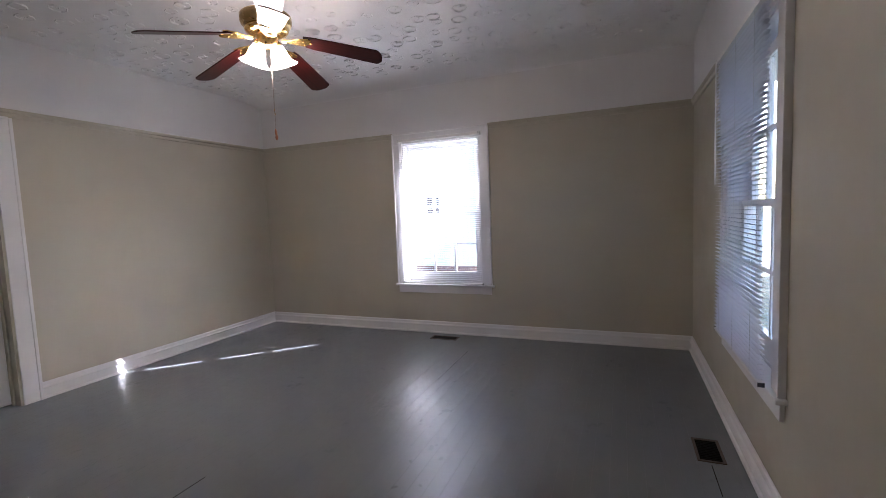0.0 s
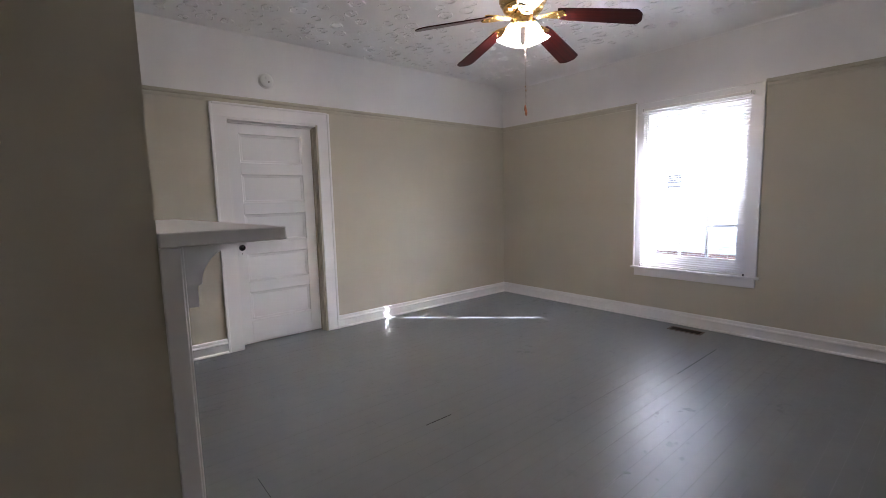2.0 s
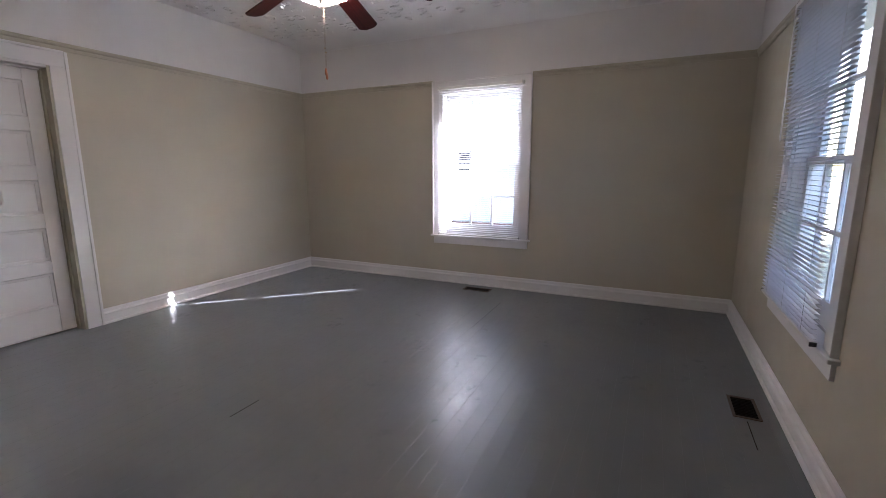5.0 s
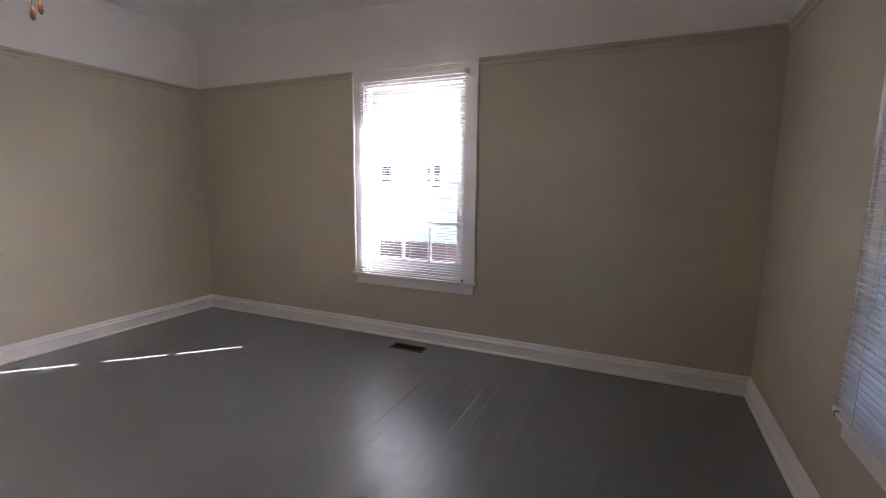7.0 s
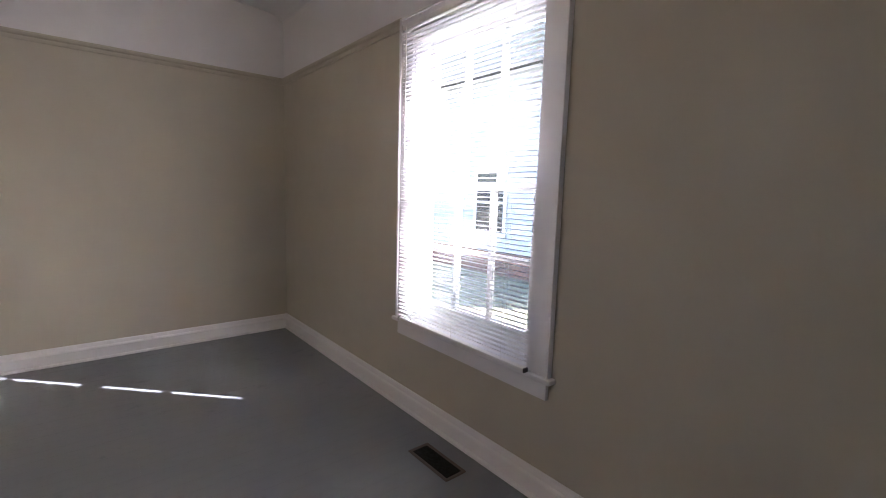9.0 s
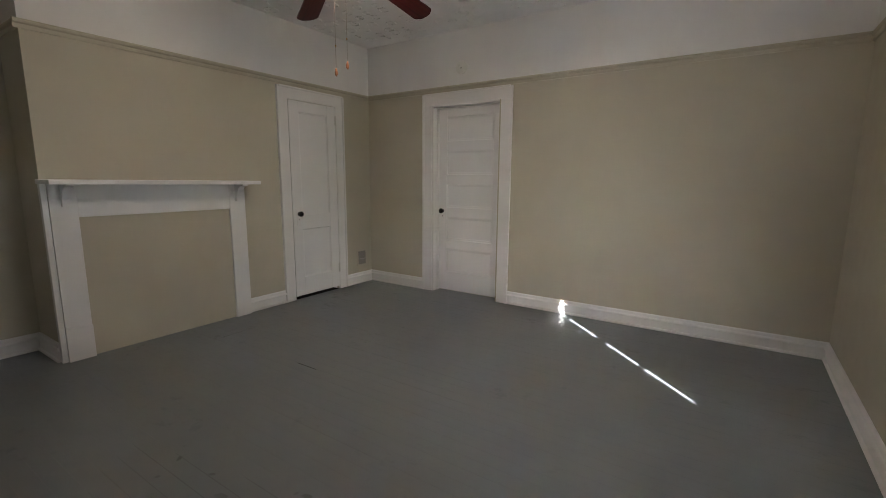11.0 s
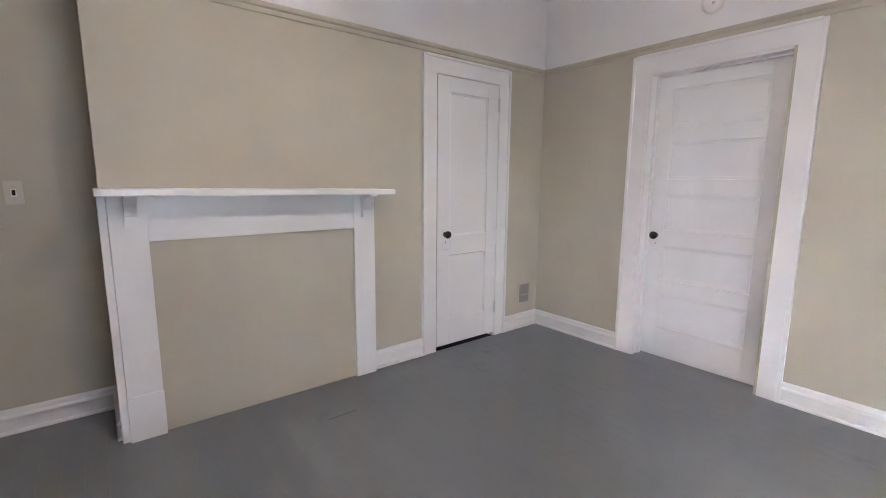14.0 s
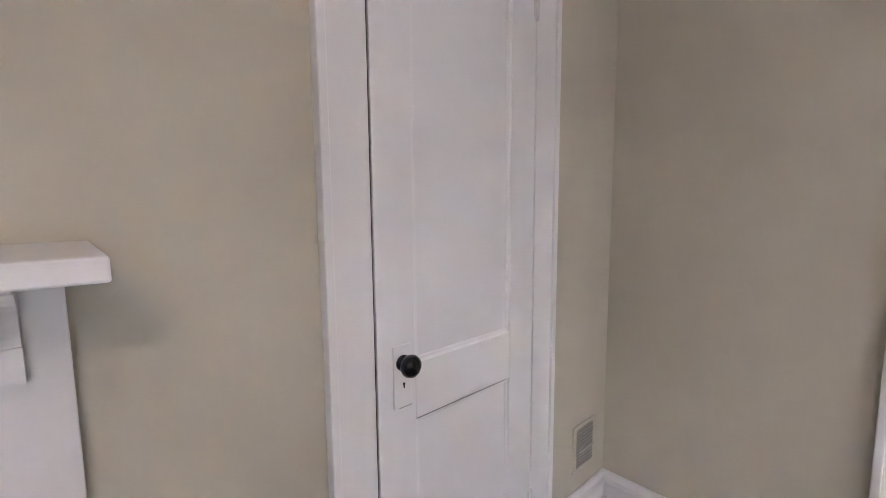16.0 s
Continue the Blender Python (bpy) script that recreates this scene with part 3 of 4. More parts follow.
def blind(m):
    """Mini blind hung in front of the casing: u across, v into the room."""
    b = thing("window_blind", m, "white vinyl mini blind lowered over the window", "blind", "window blinds")
    a0, a1, vv = 0.087, WIN_W - 0.101, 0.062
    ztop, zbot = 2.15, 0.578
    part("head_rail", boxed(a0, vv - 0.014, ztop - 0.026, a1, vv + 0.014, ztop, bevel=0.002), M_PLASTIC, b)
    for u in (a0 - 0.005, a1 + 0.005):
        bm = boxed(u - 0.006, 0.021, ztop - 0.03, u + 0.006, vv + 0.017, ztop + 0.004, bevel=0.001)
        add_box(bm, u - 0.012, 0.02, ztop - 0.028, u + 0.012, 0.0225, ztop + 0.002)
        part("bracket", bm, M_PLASTIC, b)
    for u in (a0, a1):
        part("end_cap", boxed(u - 0.003, vv - 0.0145, ztop - 0.027, u + 0.003, vv + 0.0145, ztop + 0.001), M_STEEL_DARK, b, "dark end cap")
        part("end_cap", boxed(u - 0.003, vv - 0.0125, zbot - 0.017, u + 0.003, vv + 0.0125, zbot + 0.001), M_STEEL_DARK, b, "dark end cap")
    part("bottom_rail", boxed(a0, vv - 0.012, zbot - 0.016, a1, vv + 0.012, zbot, bevel=0.004), M_PLASTIC, b)
    tilt = radians(4)
    bm = bmesh.new()
    rows = []
    n = 5
    for i in range(n + 1):
        s = (i / n - 0.5)
        v0 = s * 0.025
        z0 = 0.0022 * (1 - (2 * s) ** 2)
        rows.append((v0 * math.cos(tilt) - z0 * math.sin(tilt), v0 * math.sin(tilt) + z0 * math.cos(tilt)))
    top = [[bm.verts.new((u, vv + v, z)) for v, z in rows] for u in (a0 + 0.002, a1 - 0.002)]
    low = [[bm.verts.new((u, vv + v, z - 0.0006)) for v, z in rows] for u in (a0 + 0.002, a1 - 0.002)]
    for i in range(n):
        bm.faces.new((top[0][i], top[1][i], top[1][i + 1], top[0][i + 1]))
        bm.faces.new((low[0][i], low[0][i + 1], low[1][i + 1], low[1][i]))
    for s in (0, 1):
        for i in range(n):
            bm.faces.new((top[s][i], top[s][i + 1], low[s][i + 1], low[s][i]))
    for i in (0, n):
        bm.faces.new((top[0][i], low[0][i], low[1][i], top[1][i]))
    bmesh.ops.recalc_face_normals(bm, faces=bm.faces)
    data = mesh_of("slat", bm, M_SLAT)
    rnd = random.Random(3)
    z = zbot + 0.014
    while z < ztop - 0.035:
        o = new("slat", data)
        o.parent = b
        o.matrix_basis = pose(0, 0, z + rnd.uniform(-0.0008, 0.0008), rnd.uniform(-1.2, 1.2) * 0.02, rnd.uniform(-0.12, 0.12), 0)
        z += 0.0212
    for u in (a0 + 0.13, (a0 + a1) / 2, a1 - 0.13):
        bm = boxed(u - 0.0006, vv - 0.0135, zbot, u + 0.0006, vv - 0.0125, ztop - 0.02)
        add_box(bm, u - 0.0006, vv + 0.0125, zbot, u + 0.0006, vv + 0.0135, ztop - 0.02)
        part("ladder_cord", bm, M_CORD, b)
    bm = lathe([(0.003, 0), (0.0042, 0.01), (0.0042, 0.66), (0.002, 0.7)], 8)
    part("tilt_wand", moved(bm, pose(a1 - 0.05, vv + 0.024, ztop - 0.72)), M_PLASTIC, b, "clear plastic wand")
    return b


bl = blind(WN)
copy_thing(bl, WE)
copy_thing(bl, WR @ Matrix.Translation((-0.06, 0, 0)) @ Matrix.Diagonal((1.11, 1, 1, 1)))

# ---------------------------------------------------------------- mantel
FP = S + 0.048


def mantel():
    t = thing("fireplace_mantel", pose(2.4, S, 0), "white painted wooden mantel on a closed-up fireplace", "mantel")
    o = Matrix.Translation((-2.4, -S, 0))

    def p(nm, bm, mat=M_TRIM, label=""):
        return part(nm, moved(bm, o), mat, t, label)

    sh = extruded([(S, 1.213), (-4.175, 1.213), (-4.175, 1.243), (S, 1.244)], 0, 1.668, 3.13)
    bmesh.ops.bevel(sh, geom=sh.edges[:], offset=0.0035, segments=2, profile=0.5, affect="EDGES")
    for v in sh.verts:
        # the old shelf has sunk a little towards the closet
        v.co.z += 0.01 * (v.co.x - 1.668) / 1.462
    p("shelf", sh)
    p("frieze", boxed(1.849, S, 0.997, 2.936, FP - 0.002, 1.2165, bevel=0.0015))
    p("pilaster", boxed(1.703, S, 0, 1.8485, FP, 1.2125, bevel=0.002))
    p("pilaster", boxed(2.9365, S, 0, 3.088, FP, 1.2225, bevel=0.002))
    p("side_strip", boxed(3.089, S, 0, BX + 0.012, FP - 0.01, 1.2228, bevel=0.003))
    p("plinth", boxed(2.934, FP + 0.0005, 0, 3.09, FP + 0.008, 0.236, bevel=0.002))
    prof = [(FP, 1.2125), (-4.247, 1.2125), (-4.247, 1.2)]
    for i in range(11):
        a = i / 10 * math.pi / 2
        prof.append((-4.257 - 0.083 * math.sin(a), 1.2 - 0.082 * (1 - math.cos(a))))
    prof += [(-4.35, 1.114), (-4.35, 1.066), (FP, 1.066)]
    for x0, x1 in ((1.752, 1.8), (2.976, 3.026)):
        bm = moved(extruded(prof, 0, x0, x1), Matrix.Translation((0, 0, 0.009 if x0 > 2 else 0.0006)))
        p("bracket", bm, M_TRIM, "scrolled wooden bracket")
    p("fire_board", boxed(1.8485, S, 0.002, 2.9365, FP - 0.02, 0.997), M_WALL, "beige board closing the fireplace")
    return t


mantel()


# ---------------------------------------------------------------- ceiling fan
FAN = Vector((2.375, -2.415, 0))


def ceiling_fan():
    f = thing("ceiling_fan", pose(FAN.x, FAN.y, H), "five-blade brass ceiling fan with lit glass shades", "ceiling fan")
    part("canopy", lathe([(0.0, 0), (0.068, 0), (0.066, -0.02), (0.05, -0.05), (0.02, -0.06), (0.0, -0.06)]), M_BRASS, f)
    part("downrod", lathe([(0.0, -0.05), (0.016, -0.05), (0.016, -0.255), (0.0, -0.255)], 16), M_BRASS, f)
    part("motor_housing", lathe([(0.0, -0.254), (0.05, -0.256), (0.1, -0.27), (0.13, -0.282), (0.14, -0.292), (0.14, -0.322), (0.134, -0.337), (0.118, -0.35), (0.0, -0.35)], 44), M_BRONZE, f, "antique brass motor housing")
    part("vent_ring", lathe([(0.0, -0.351), (0.112, -0.352), (0.12, -0.364), (0.112, -0.376), (0.09, -0.384), (0.0, -0.386)], 44), M_BRASS, f, "polished brass ring")
    part("switch_housing", lathe([(0.0, -0.386), (0.05, -0.387), (0.058, -0.4), (0.055, -0.43), (0.045, -0.452), (0.02, -0.462), (0.0, -0.463)], 32), M_BRONZE, f)
    zb = 2.345 - H
    for k in range(5):
        m = pose(0, 0, zb, 0, 0, 27.5 + 72 * k)
        # scrolled iron from the motor out to the blade
        bm = extruded([(0.08, -0.014), (0.12, -0.018), (0.15, -0.03), (0.185, -0.045), (0.235, -0.05), (0.25, -0.036), (0.235, -0.012), (0.262, 0.0), (0.235, 0.012), (0.25, 0.036), (0.235, 0.05), (0.185, 0.045), (0.15, 0.03), (0.12, 0.018), (0.08, 0.014)], 2, -0.005, 0.005)
        bmesh.ops.bevel(bm, geom=bm.edges[:], offset=0.0025, segments=1, affect="EDGES")
        iron = part("blade_iron", bm, M_BRASS, f, "polished brass blade iron")
        iron.matrix_basis = m @ pose(0, 0, 0.006, 0, 4, 0)
        for u, v in ((0.205, -0.026), (0.205, 0.026), (0.245, 0.0)):
            part("screw", moved(lathe([(0.0, -0.009), (0.005, -0.008), (0.006, -0.005), (0.0, -0.005)], 10), pose(u, v, 0)), M_BRASS, iron)
        r0, r1 = 0.0, 0.448
        outline = [(r0, -0.05), (r0 + 0.05, -0.058), (r1 - 0.034, -0.068), (r1 - 0.022, -0.062), (r1 - 0.004, -0.036), (r1, -0.022), (r1, 0.022), (r1 - 0.004, 0.036), (r1 - 0.022, 0.062), (r1 - 0.034, 0.068), (r0 + 0.05, 0.058), (r0, 0.05)]
        bm = extruded(outline, 2, -0.003, 0.003)
        o = part("blade", bm, M_BLADE, f, "dark mahogany veneer blade")
        o.matrix_basis = m @ pose(0.205, 0, -0.004, 0, 12, 0) @ pose(0, 0, 0, -12)

    def scallop(a, r, z):
        return r * (1 + 0.07 * math.cos(8 * a)) if z < -0.1 else r

    tulip = [(0.022, 0.0), (0.032, -0.012), (0.043, -0.035), (0.048, -0.06), (0.056, -0.088), (0.08, -0.116), (0.077, -0.118), (0.052, -0.09), (0.043, -0.065), (0.039, -0.036), (0.02, -0.008)]
    for deg in (72, 192):
        m = pose(0, 0, -0.425, 0, 0, deg)
        part("lamp_arm", moved(lathe([(0.0, 0), (0.011, 0), (0.011, 0.04), (0.0, 0.04)], 12), m @ pose(0.02, 0, 0.0, 0, 100, 0)), M_BRASS, f)
        part("socket_cup", moved(lathe([(0.0, 0.012), (0.026, 0.01), (0.032, -0.012), (0.024, -0.016), (0.0, -0.016)], 20), m @ pose(0.05, 0, -0.002, 0, -20, 0)), M_BRASS, f)
        part("shade", moved(lathe(tulip, 40, scallop), m @ pose(0.052, 0, -0.008, 0, -20, 0)), M_SHADE, f, "glowing scalloped frosted glass shade")
    m = pose(0, 0, -0.42, 0, 0, 321)
    part("lamp_arm", moved(lathe([(0.0, 0), (0.011, 0), (0.011, 0.1), (0.0, 0.1)], 12), m @ pose(0.03, 0, 0, 0, 85, 0)), M_BRASS, f)
    up = [(0.018, 0.0), (0.044, 0.006), (0.055, 0.024), (0.06, 0.065), (0.067, 0.1), (0.08, 0.15), (0.077, 0.15), (0.063, 0.1), (0.056, 0.065), (0.051, 0.026), (0.02, 0.01)]
    part("socket_cup", moved(lathe([(0.0, -0.02), (0.02, -0.02), (0.05, 0.0), (0.052, 0.012), (0.0, 0.012)], 24), m @ pose(0.125, 0, 0.0, 0, 4, 0)), M_BRASS, f)
    part("shade", moved(lathe(up, 40), m @ pose(0.125, 0, 0.013, 0, 4, 0)), M_SHADE_DIM, f, "pale frosted glass shade turned upwards")
    for dx, dy, z1 in ((0.018, 0.002, 1.802), (-0.022, 0.043, 1.838)):
        ztop = 2.33
        bm = lathe([(0.0, z1 + 0.03), (0.0007, z1 + 0.03), (0.0007, ztop), (0.0, ztop)], 6)
        ch = part("pull_chain", moved(bm, pose(dx, dy, -H)), M_CHAIN, f, "thin pull chain")
        bm = lathe([(0.0, z1 - 0.012), (0.004, z1 - 0.01), (0.0078, z1), (0.007, z1 + 0.012), (0.004, z1 + 0.026), (0.0, z1 + 0.031)], 14)
        part("pull_knob", moved(bm, pose(dx, dy, -H)), M_PULL, ch, "small orange wooden pull")
        part("connector", moved(lathe([(0.0, 0), (0.003, 0.002), (0.003, 0.01), (0.0, 0.012)], 8), pose(dx, dy, z1 + 0.13 - H)), M_BRASS, ch)
    return f


M_CHAIN = plain("pale chain", (0.34, 0.26, 0.21), 0.4, 0.6)
M_PULL = plain("orange wood", (0.4, 0.16, 0.08), 0.45)
ceiling_fan()


# ---------------------------------------------------------------- small fixtures
def smoke_detector(m):
    d = thing("smoke_detector", m, "round white plastic smoke detector on the wall", "smoke detector", "smoke detectors")
    part("base", lathe([(0.0, 0), (0.066, 0), (0.066, 0.008), (0.06, 0.01), (0.0, 0.01)], 32), M_AGED, d)
    part("cover", lathe([(0.0, 0.0101), (0.056, 0.0101), (0.06, 0.014), (0.06, 0.03), (0.054, 0.039), (0.042, 0.043), (0.036, 0.046), (0.0, 0.047)], 32), M_AGED, d)
    part("button", moved(lathe([(0.0, 0), (0.009, 0), (0.008, 0.003), (0.0, 0.003)], 14), pose(0.012, 0.015, 0.046)), M_STEEL, d, "grey test button")
    part("vent_slot", boxed(-0.03, -0.012, 0.0435, -0.004, -0.008, 0.0475), M_STEEL, d)
    return d


sd = smoke_detector(pose(0, -3.122, 2.398, 0, 90, 0))
copy_thing(sd, pose(4.186, R, 2.383, -90, 0, 0))


def light_switch():
    s = thing("light_switch", pose(3.435, R, 1.225), "toggle light switch with a painted-over beige plate", "light switch")
    part("cover_plate", boxed(-0.035, 0, -0.058, 0.035, 0.005, 0.058, bevel=0.002), M_PLATE, s, "plate painted over in wall beige")
    part("insert", boxed(-0.011, 0.0051, -0.02, 0.011, 0.0062, 0.02, bevel=0.0004), M_PLASTIC, s, "white switch collar")
    part("slot", boxed(-0.006, 0.0063, -0.013, 0.006, 0.0068, 0.013), M_DARK, s, "dark toggle slot")
    part("toggle", boxed(-0.004, 0.0068, 0.0, 0.004, 0.018, 0.01, bevel=0.001), M_BLACK, s, "dark toggle")
    for z in (-0.03, 0.03):
        part("screw", moved(lathe([(0.0, 0), (0.003, 0), (0.0025, 0.001), (0.0, 0.0012)], 10), pose(0, 0.005, z, -90)), M_WALL, s)


light_switch()


def floor_register(x0, y0, x1, y1, along, label):
    r = thing("floor_register", pose((x0 + x1) / 2, (y0 + y1) / 2, 0.001), label, "floor vent", "floor registers")
    hx, hy = (x1 - x0) / 2, (y1 - y0) / 2
    e = 0.014
    bm = bmesh.new()
    add_box(bm, -hx, -hy, 0, hx, -hy + e, 0.005)
    add_box(bm, -hx, hy - e, 0, hx, hy, 0.005)
    add_box(bm, -hx, -hy + e, 0, -hx + e, hy - e, 0.005)
    add_box(bm, hx - e, -hy + e, 0, hx, hy - e, 0.005)
    part("frame", bm, M_REG, r, "brown metal rim")
    part("duct", boxed(-hx + e, -hy + e, 0.0, hx - e, hy - e, 0.001), M_DARK, r, "dark duct opening")
    n = 12
    for i in range(n):
        if along == 0:
            u = -hx + e + (i + 0.5) * (2 * hx - 2 * e) / n
            bm = boxed(u - 0.0015, -hy + e, 0.0012, u + 0.0015, hy - e, 0.0026)
        else:
            u = -hy + e + (i + 0.5) * (2 * hy - 2 * e) / n
            bm = boxed(-hx + e, u - 0.0015, 0.0012, hx - e, u + 0.0015, 0.004)
        part("slat", bm, M_REG_DARK, r)
    return r


floor_register(2.33, -0.245, 2.625, -0.125, 0, "dark brown metal floor register by the window wall")
floor_register(4.595, -1.965, 4.727, -1.72, 1, "dark brown metal floor register by the side wall")
floor_register(4.42, -7.38, 4.58, -7.12, 1, "dark brown metal floor register in the next room")


def wall_vent():
    v = thing("wall_vent", pose(0.172, S, 0.31), "small grey metal wall grille above the baseboard", "wall vent")
    part("plate", boxed(-0.083, 0, -0.097, 0.083, 0.006, 0.097, bevel=0.002), M_WALL, v, "beige painted rim")
    part("grille", boxed(-0.06, 0.0062, -0.08, 0.06, 0.0085, 0.08), M_GRILLE, v)
    for i in range(11):
        z = -0.07 + i * 0.014
        part("slat", boxed(-0.058, 0.0087, z - 0.002, 0.058, 0.0115, z + 0.002), M_GRILLE, v)
    part("lever", boxed(-0.056, 0.0116, -0.016, 0.05, 0.017, -0.009, bevel=0.001), M_STEEL, v, "pale damper lever")


wall_vent()
marks = thing("wall_patch", pose(0, -1.286, 0.45), "small painted-over screw marks on the wall", "patch")
for z in (0.005, 0.042):
    part("screw_mark", boxed(0, -0.01, z, 0.002, 0.01, z + 0.008), M_RAIL, marks)

def loose_wire():
    c = bpy.data.curves.new("cable", "CURVE")
    c.dimensions = "3D"
    c.bevel_depth = 0.004
    sp = c.splines.new("NURBS")
    pts = ((0.0, 0.0, 0.03), (0.04, 0.03, 0.06), (0.09, 0.05, 0.03), (0.14, 0.04, 0.006), (0.2, 0.08, 0.005))
    sp.points.add(len(pts) - 1)
    for p, q in zip(sp.points, pts):
        p.co = (*q, 1)
    sp.use_endpoint_u = True
    c.materials.append(M_DARK)
    ob = new("cable", c)
    ob.location = (4.0, S2 + 0.03, 0)
    tagged(ob, "short dark cable end curling from the baseboard", "cable")


loose_wire()

# ---------------------------------------------------------------- outside
bm = bmesh.new()
add_box(bm, -400, -400, -0.75, 400, 400, -0.6)
solid("ground", bm, M_GRASS, "patchy dry lawn reaching the horizon", "ground")
# Unseen overhang, added to end the sun streak low on the wall.
bm = bmesh.new()
add_box(bm, -0.6, T, 2.46, W + T + 0.75, T + 0.62, 2.5)
add_box(bm, W + T, -10.2, 2.46, W + T + 0.75, T - 0.001, 2.5)
solid("soffit", bm, M_SOFFIT, "unseen white eave boards added to cut off the high sun", "soffit")
bm = bmesh.new()
add_box(bm, -1.2, -10.4, H + 0.2, W + T + 0.75, T + 0.62, H + 0.3)
solid("roof", bm, M_ROOF, "flat dark roof over the rooms", "roof")


def neighbour(m, wide, tall, label, siding, wins, rise=2.2):
    """Clapboard house outside the blinds; its front is at v = 0 towards the room."""
    h = thing("neighbour_house", m, label, "house")
    part("wall", boxed(-wide / 2, -6, 0, wide / 2, -0.02, tall), siding, h)
    part("foundation", boxed(-wide / 2, -0.019, 0, wide / 2, 0.05, 0.55), M_BRICK, h, "red brick foundation")
    z = 0.56
    data = None
    while z < tall:
        if data is None:
            data = mesh_of("clapboard", extruded([(-0.02, -0.005), (0.012, 0.0), (0.0, 0.19), (-0.02, 0.19)], 0, -wide / 2, wide / 2), siding)
        o = new("clapboard", data)
        o.parent = h
        o.location = (0, 0, z)
        z += 0.19
    part("roof", extruded([(-6.4, tall), (0.4, tall), (-3, tall + rise)], 0, -wide / 2 - 0.4, wide / 2 + 0.4), M_ROOF, h)
    for u, z0, ww, hh in wins:
        win = part("window", boxed(u - ww / 2, 0.0, z0, u + ww / 2, 0.03, z0 + hh), M_PANE, h, "dark window")
        bm = bmesh.new()
        for a, b, c, d in ((u - ww / 2 - 0.1, z0 - 0.1, u - ww / 2, z0 + hh + 0.1), (u + ww / 2, z0 - 0.1, u + ww / 2 + 0.1, z0 + hh + 0.1),
                           (u - ww / 2, z0 - 0.1, u + ww / 2, z0), (u - ww / 2, z0 + hh, u + ww / 2, z0 + hh + 0.1), (u - ww / 2, z0 + hh / 2 - 0.03, u + ww / 2, z0 + hh / 2 + 0.03)):
            add_box(bm, a, 0.012, b, c, 0.05, d)
        part("window_frame", bm, M_SOFFIT, win)


neighbour(pose(-3.9, 6.2, -0.6, 0, 0, 180), 10.6, 4.6, "blue-grey clapboard house beyond the lawn", M_SIDING, [(-3.6, 1.85, 0.35, 0.5), (-2.3, 1.85, 0.35, 0.5), (-0.4, 1.0, 0.9, 1.4), (2.6, 1.0, 0.9, 1.4)])
# Added to keep direct sun off the east window, and sized for that.
neighbour(pose(9.0, 4.45, -0.6, 0, 0, 90), 11.9, 6.8, "tall grey clapboard house added to block the sun", M_SIDING_B, [(-2.6, 1.4, 0.9, 1.5), (0.2, 1.4, 0.9, 1.5), (2.8, 1.4, 0.9, 1.5)], 1.0)


# Red building added so that warmer light bounces into the next room.
neighbour(pose(12.5, -8.6, -0.6, 0, 0, 90), 8.0, 2.5, "low red brick outbuilding added for warm bounce light", M_BRICK, [(1.5, 0.9, 0.8, 1.0), (-1.5, 0.9, 0.8, 1.0)])


def tree(x, y, h, seed):
    rnd = random.Random(seed)
    t = thing("tree", pose(x, y, -0.6), "leafy tree in the yard", "tree", "yard trees")
    bm = bmesh.new()

    def limb(a, b, ra, rb):
        d = (b - a)
        q = d.to_track_quat("Z", "Y").to_matrix().to_4x4()
        bmesh.ops.create_cone(bm, cap_ends=True, segments=8, radius1=ra, radius2=rb, depth=d.length, matrix=Matrix.Translation((a + b) / 2) @ q)

    top = Vector((rnd.uniform(-0.3, 0.3), rnd.uniform(-0.3, 0.3), h * 0.5))
    limb(Vector((0, 0, 0)), top, 0.17, 0.11)
    tips = []
    for i in range(9):
        a = i * 2.4 + rnd.uniform(-0.3, 0.3)
        e = top * rnd.uniform(0.75, 1.0)
        tip = e + Vector((math.cos(a) * rnd.uniform(0.8, 2.0), math.sin(a) * rnd.uniform(0.8, 2.0), rnd.uniform(0.6, h * 0.45)))
        limb(e, tip, 0.06, 0.015)
        tips.append((e, tip))
    part("trunk", bm, M_BARK, t)
    verts, faces = [], []
    for e, tip in tips:
        for _ in range(190):
            c = e.lerp(tip, rnd.uniform(0.4, 1.1)) + Vector((rnd.gauss(0, 0.38), rnd.gauss(0, 0.38), rnd.gauss(0, 0.32)))
            q = Euler((rnd.uniform(0, 6), rnd.uniform(0, 6), rnd.uniform(0, 6))).to_matrix()
            k = len(verts)
            s = rnd.uniform(0.05, 0.11)
            for u, v in ((-1, 0), (0, -0.5), (1, 0), (0, 0.5)):
                verts.append(tuple(c + q @ Vector((u * s, v * s, 0))))
            faces.append((k, k + 1, k + 2, k + 3))
    me = bpy.data.meshes.new("crown")
    me.from_pydata(verts, [], faces)
    me.materials.append(M_LEAF)
    ob = new("crown", me)
    ob.parent = t


tree(-9.5, 3.4, 6.0, 11)
tree(-6.5, 4.0, 7.0, 12)

# ---------------------------------------------------------------- floorboards
fl = tagged(new("floor", mesh_of("floor", boxed(-0.12, S2 - T, -0.16, W + T, T, -0.022), M_DARK)), "grey painted tongue-and-groove board floor", "floor", "", "structure")


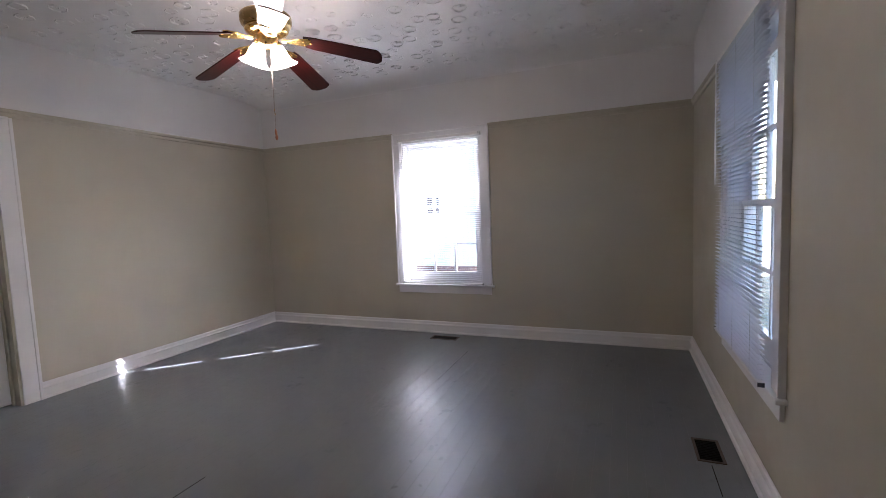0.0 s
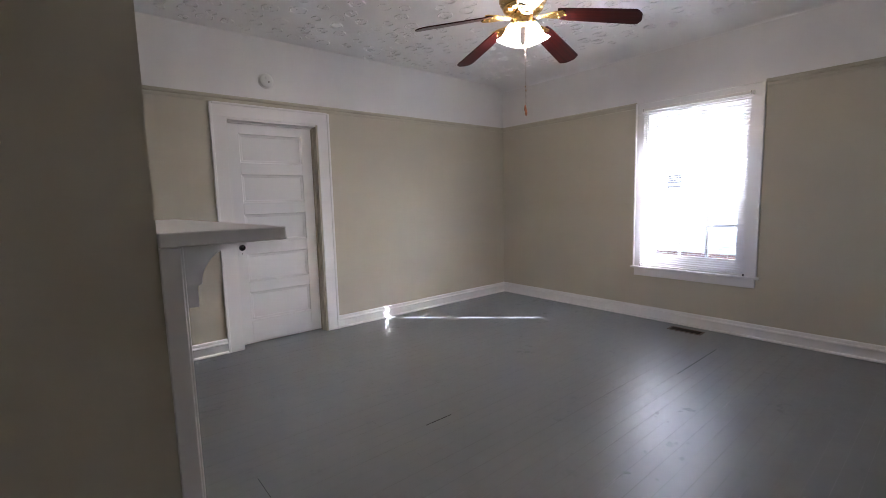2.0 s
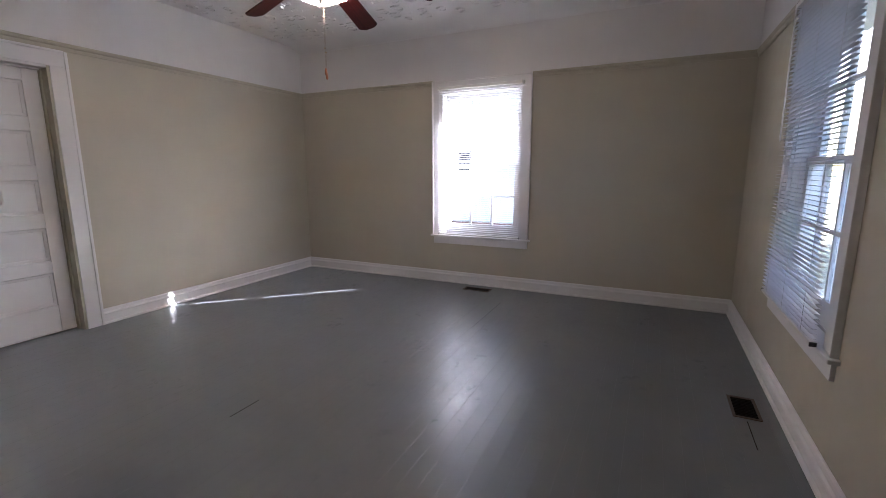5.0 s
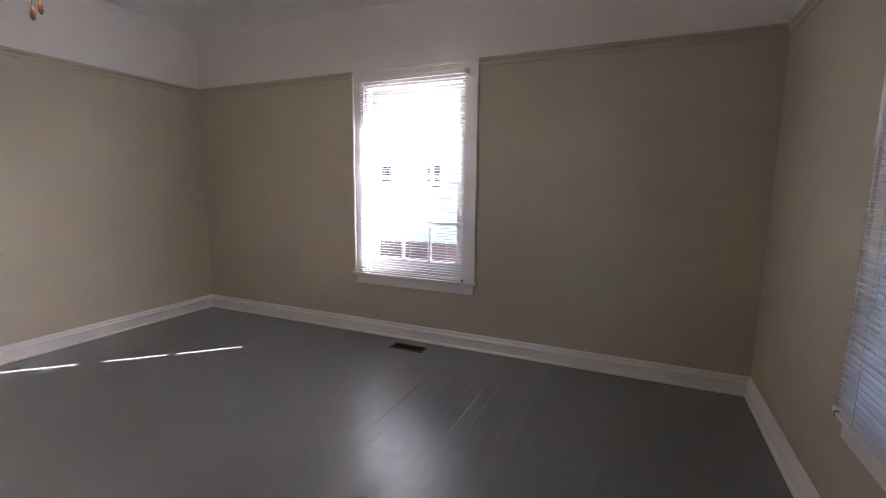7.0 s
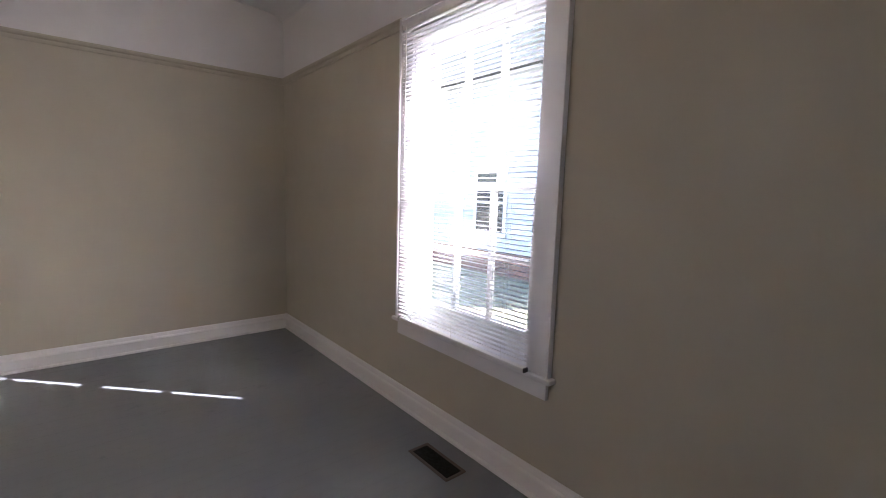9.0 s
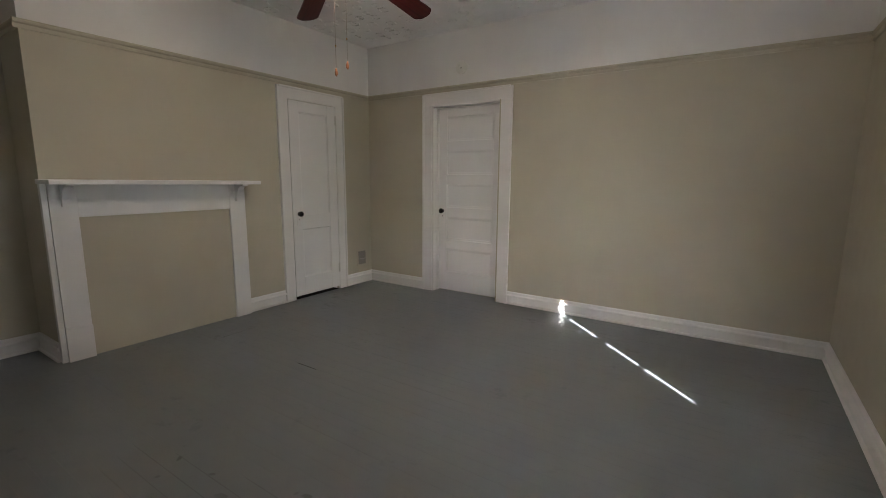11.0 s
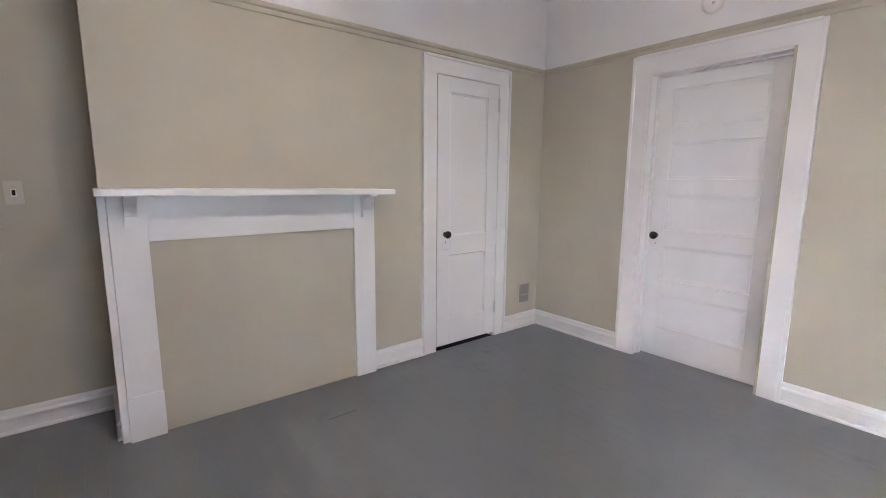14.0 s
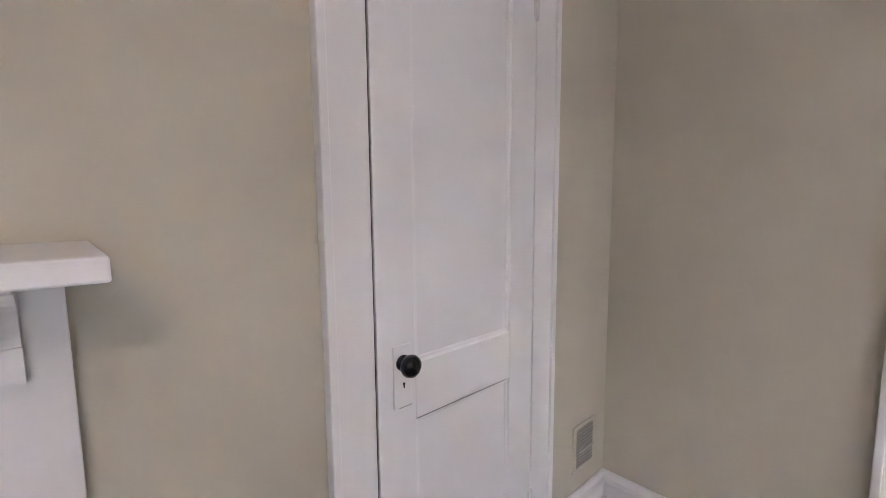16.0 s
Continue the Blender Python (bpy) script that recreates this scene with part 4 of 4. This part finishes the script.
def boards():
    rnd = random.Random(21)
    bw = 0.0826
    n = int(math.ceil(W / bw))
    cache = {}
    for i in range(-2, n):
        x0 = i * bw + 0.045
        y = 0.0
        end = S2 if x0 > W2 else S - 0.6
        while y > end:
            ln = rnd.choice((2.2, 2.8, 3.4, 4.0)) if y < 0 else rnd.choice((1.3, 1.9, 2.6, 3.3, 4.1))
            y1 = max(end, y - ln)
            ln = round(y - y1, 3)
            if ln not in cache:
                g = 0.00012
                w2 = bw / 2 - g
                prof = [(-w2, -0.02), (w2, -0.02), (w2, -0.0004), (w2 - 0.0004, 0.0), (-w2 + 0.0004, 0.0), (-w2, -0.0004)]
                cache[ln] = mesh_of("floorboard", extruded(prof, 1, -ln + 0.0002, 0), M_FLOOR)
            o = new("floorboard", cache[ln])
            o.parent = fl
            o.matrix_basis = pose(x0 + bw / 2, y, rnd.uniform(-0.0003, 0.0001), rnd.uniform(-0.006, 0.006), rnd.gauss(0, 0.06), 0)
            y = y1


boards()
for x, y0, y1, w in ((2.2, -3.09, -2.9, 0.005), (2.86, -1.3, -0.55, 0.003), (4.655, -2.25, -1.99, 0.004)):
    part("open_joint", boxed(x - w / 2, y0, 0.0002, x + w / 2, y1, 0.0008), M_DARK, fl, "dark open joint between boards")
M_JOINT = painted("dirt in a board joint", (0.13, 0.138, 0.146), 0.85, 0.2, 90, 0.0004)
for x, y0, y1, w in ((3.101, -2.29, -2.065, 0.0016), (3.184, -2.72, -2.15, 0.0013), (3.266, -2.95, -1.9, 0.0018),
                     (3.349, -2.9, -2.36, 0.0012), (3.431, -2.86, -2.1, 0.0016), (3.514, -2.75, -2.3, 0.0013)):
    part("board_joint", boxed(x - w / 2, y0, 0.0001, x + w / 2, y1, 0.0005), M_JOINT, fl, "thin dirty joint between boards")
part("open_joint", boxed(2.05, -3.994, 0.0002, 2.23, -3.992, 0.0006), M_DARK, fl, "dark open joint between boards")

M_SCUFF = painted("matte scuffed floor paint", (0.158, 0.168, 0.179), 0.8, 0.2, 90, 0.0006, 9.0)


def scuff(x, y, rx, ry, turn, seed):
    """A dull, ragged scuff that takes the shine off the floor paint."""
    rnd = random.Random(seed)
    n = 18
    pts = []
    for i in range(n):
        a = 2 * math.pi * i / n
        k = rnd.uniform(0.55, 1.1)
        pts.append((rx * k * math.cos(a), ry * k * math.sin(a)))
    part("scuff_mark", moved(extruded(pts, 2, 0.0002, 0.0006), pose(x, y, 0, 0, 0, turn)), M_SCUFF, fl, "dull scuff on the glossy paint")


for k, (x, y, rx, ry, turn) in enumerate(((3.133, -1.802, 0.045, 0.022, 20), (3.11, -1.86, 0.02, 0.01, 60), (3.222, -2.271, 0.022, 0.034, 15), (3.24, -2.235, 0.012, 0.016, 0),
                                          (3.025, -1.98, 0.012, 0.032, 30), (3.04, -2.03, 0.01, 0.014, 70), (3.192, -2.662, 0.02, 0.012, 40), (3.316, -2.354, 0.016, 0.02, 10),
                                          (3.311, -2.608, 0.01, 0.014, 50), (3.115, -2.041, 0.009, 0.012, 0), (3.28, -2.19, 0.012, 0.008, 80), (3.17, -2.43, 0.01, 0.018, 25))):
    scuff(x, y, rx, ry, turn, 40 + k)
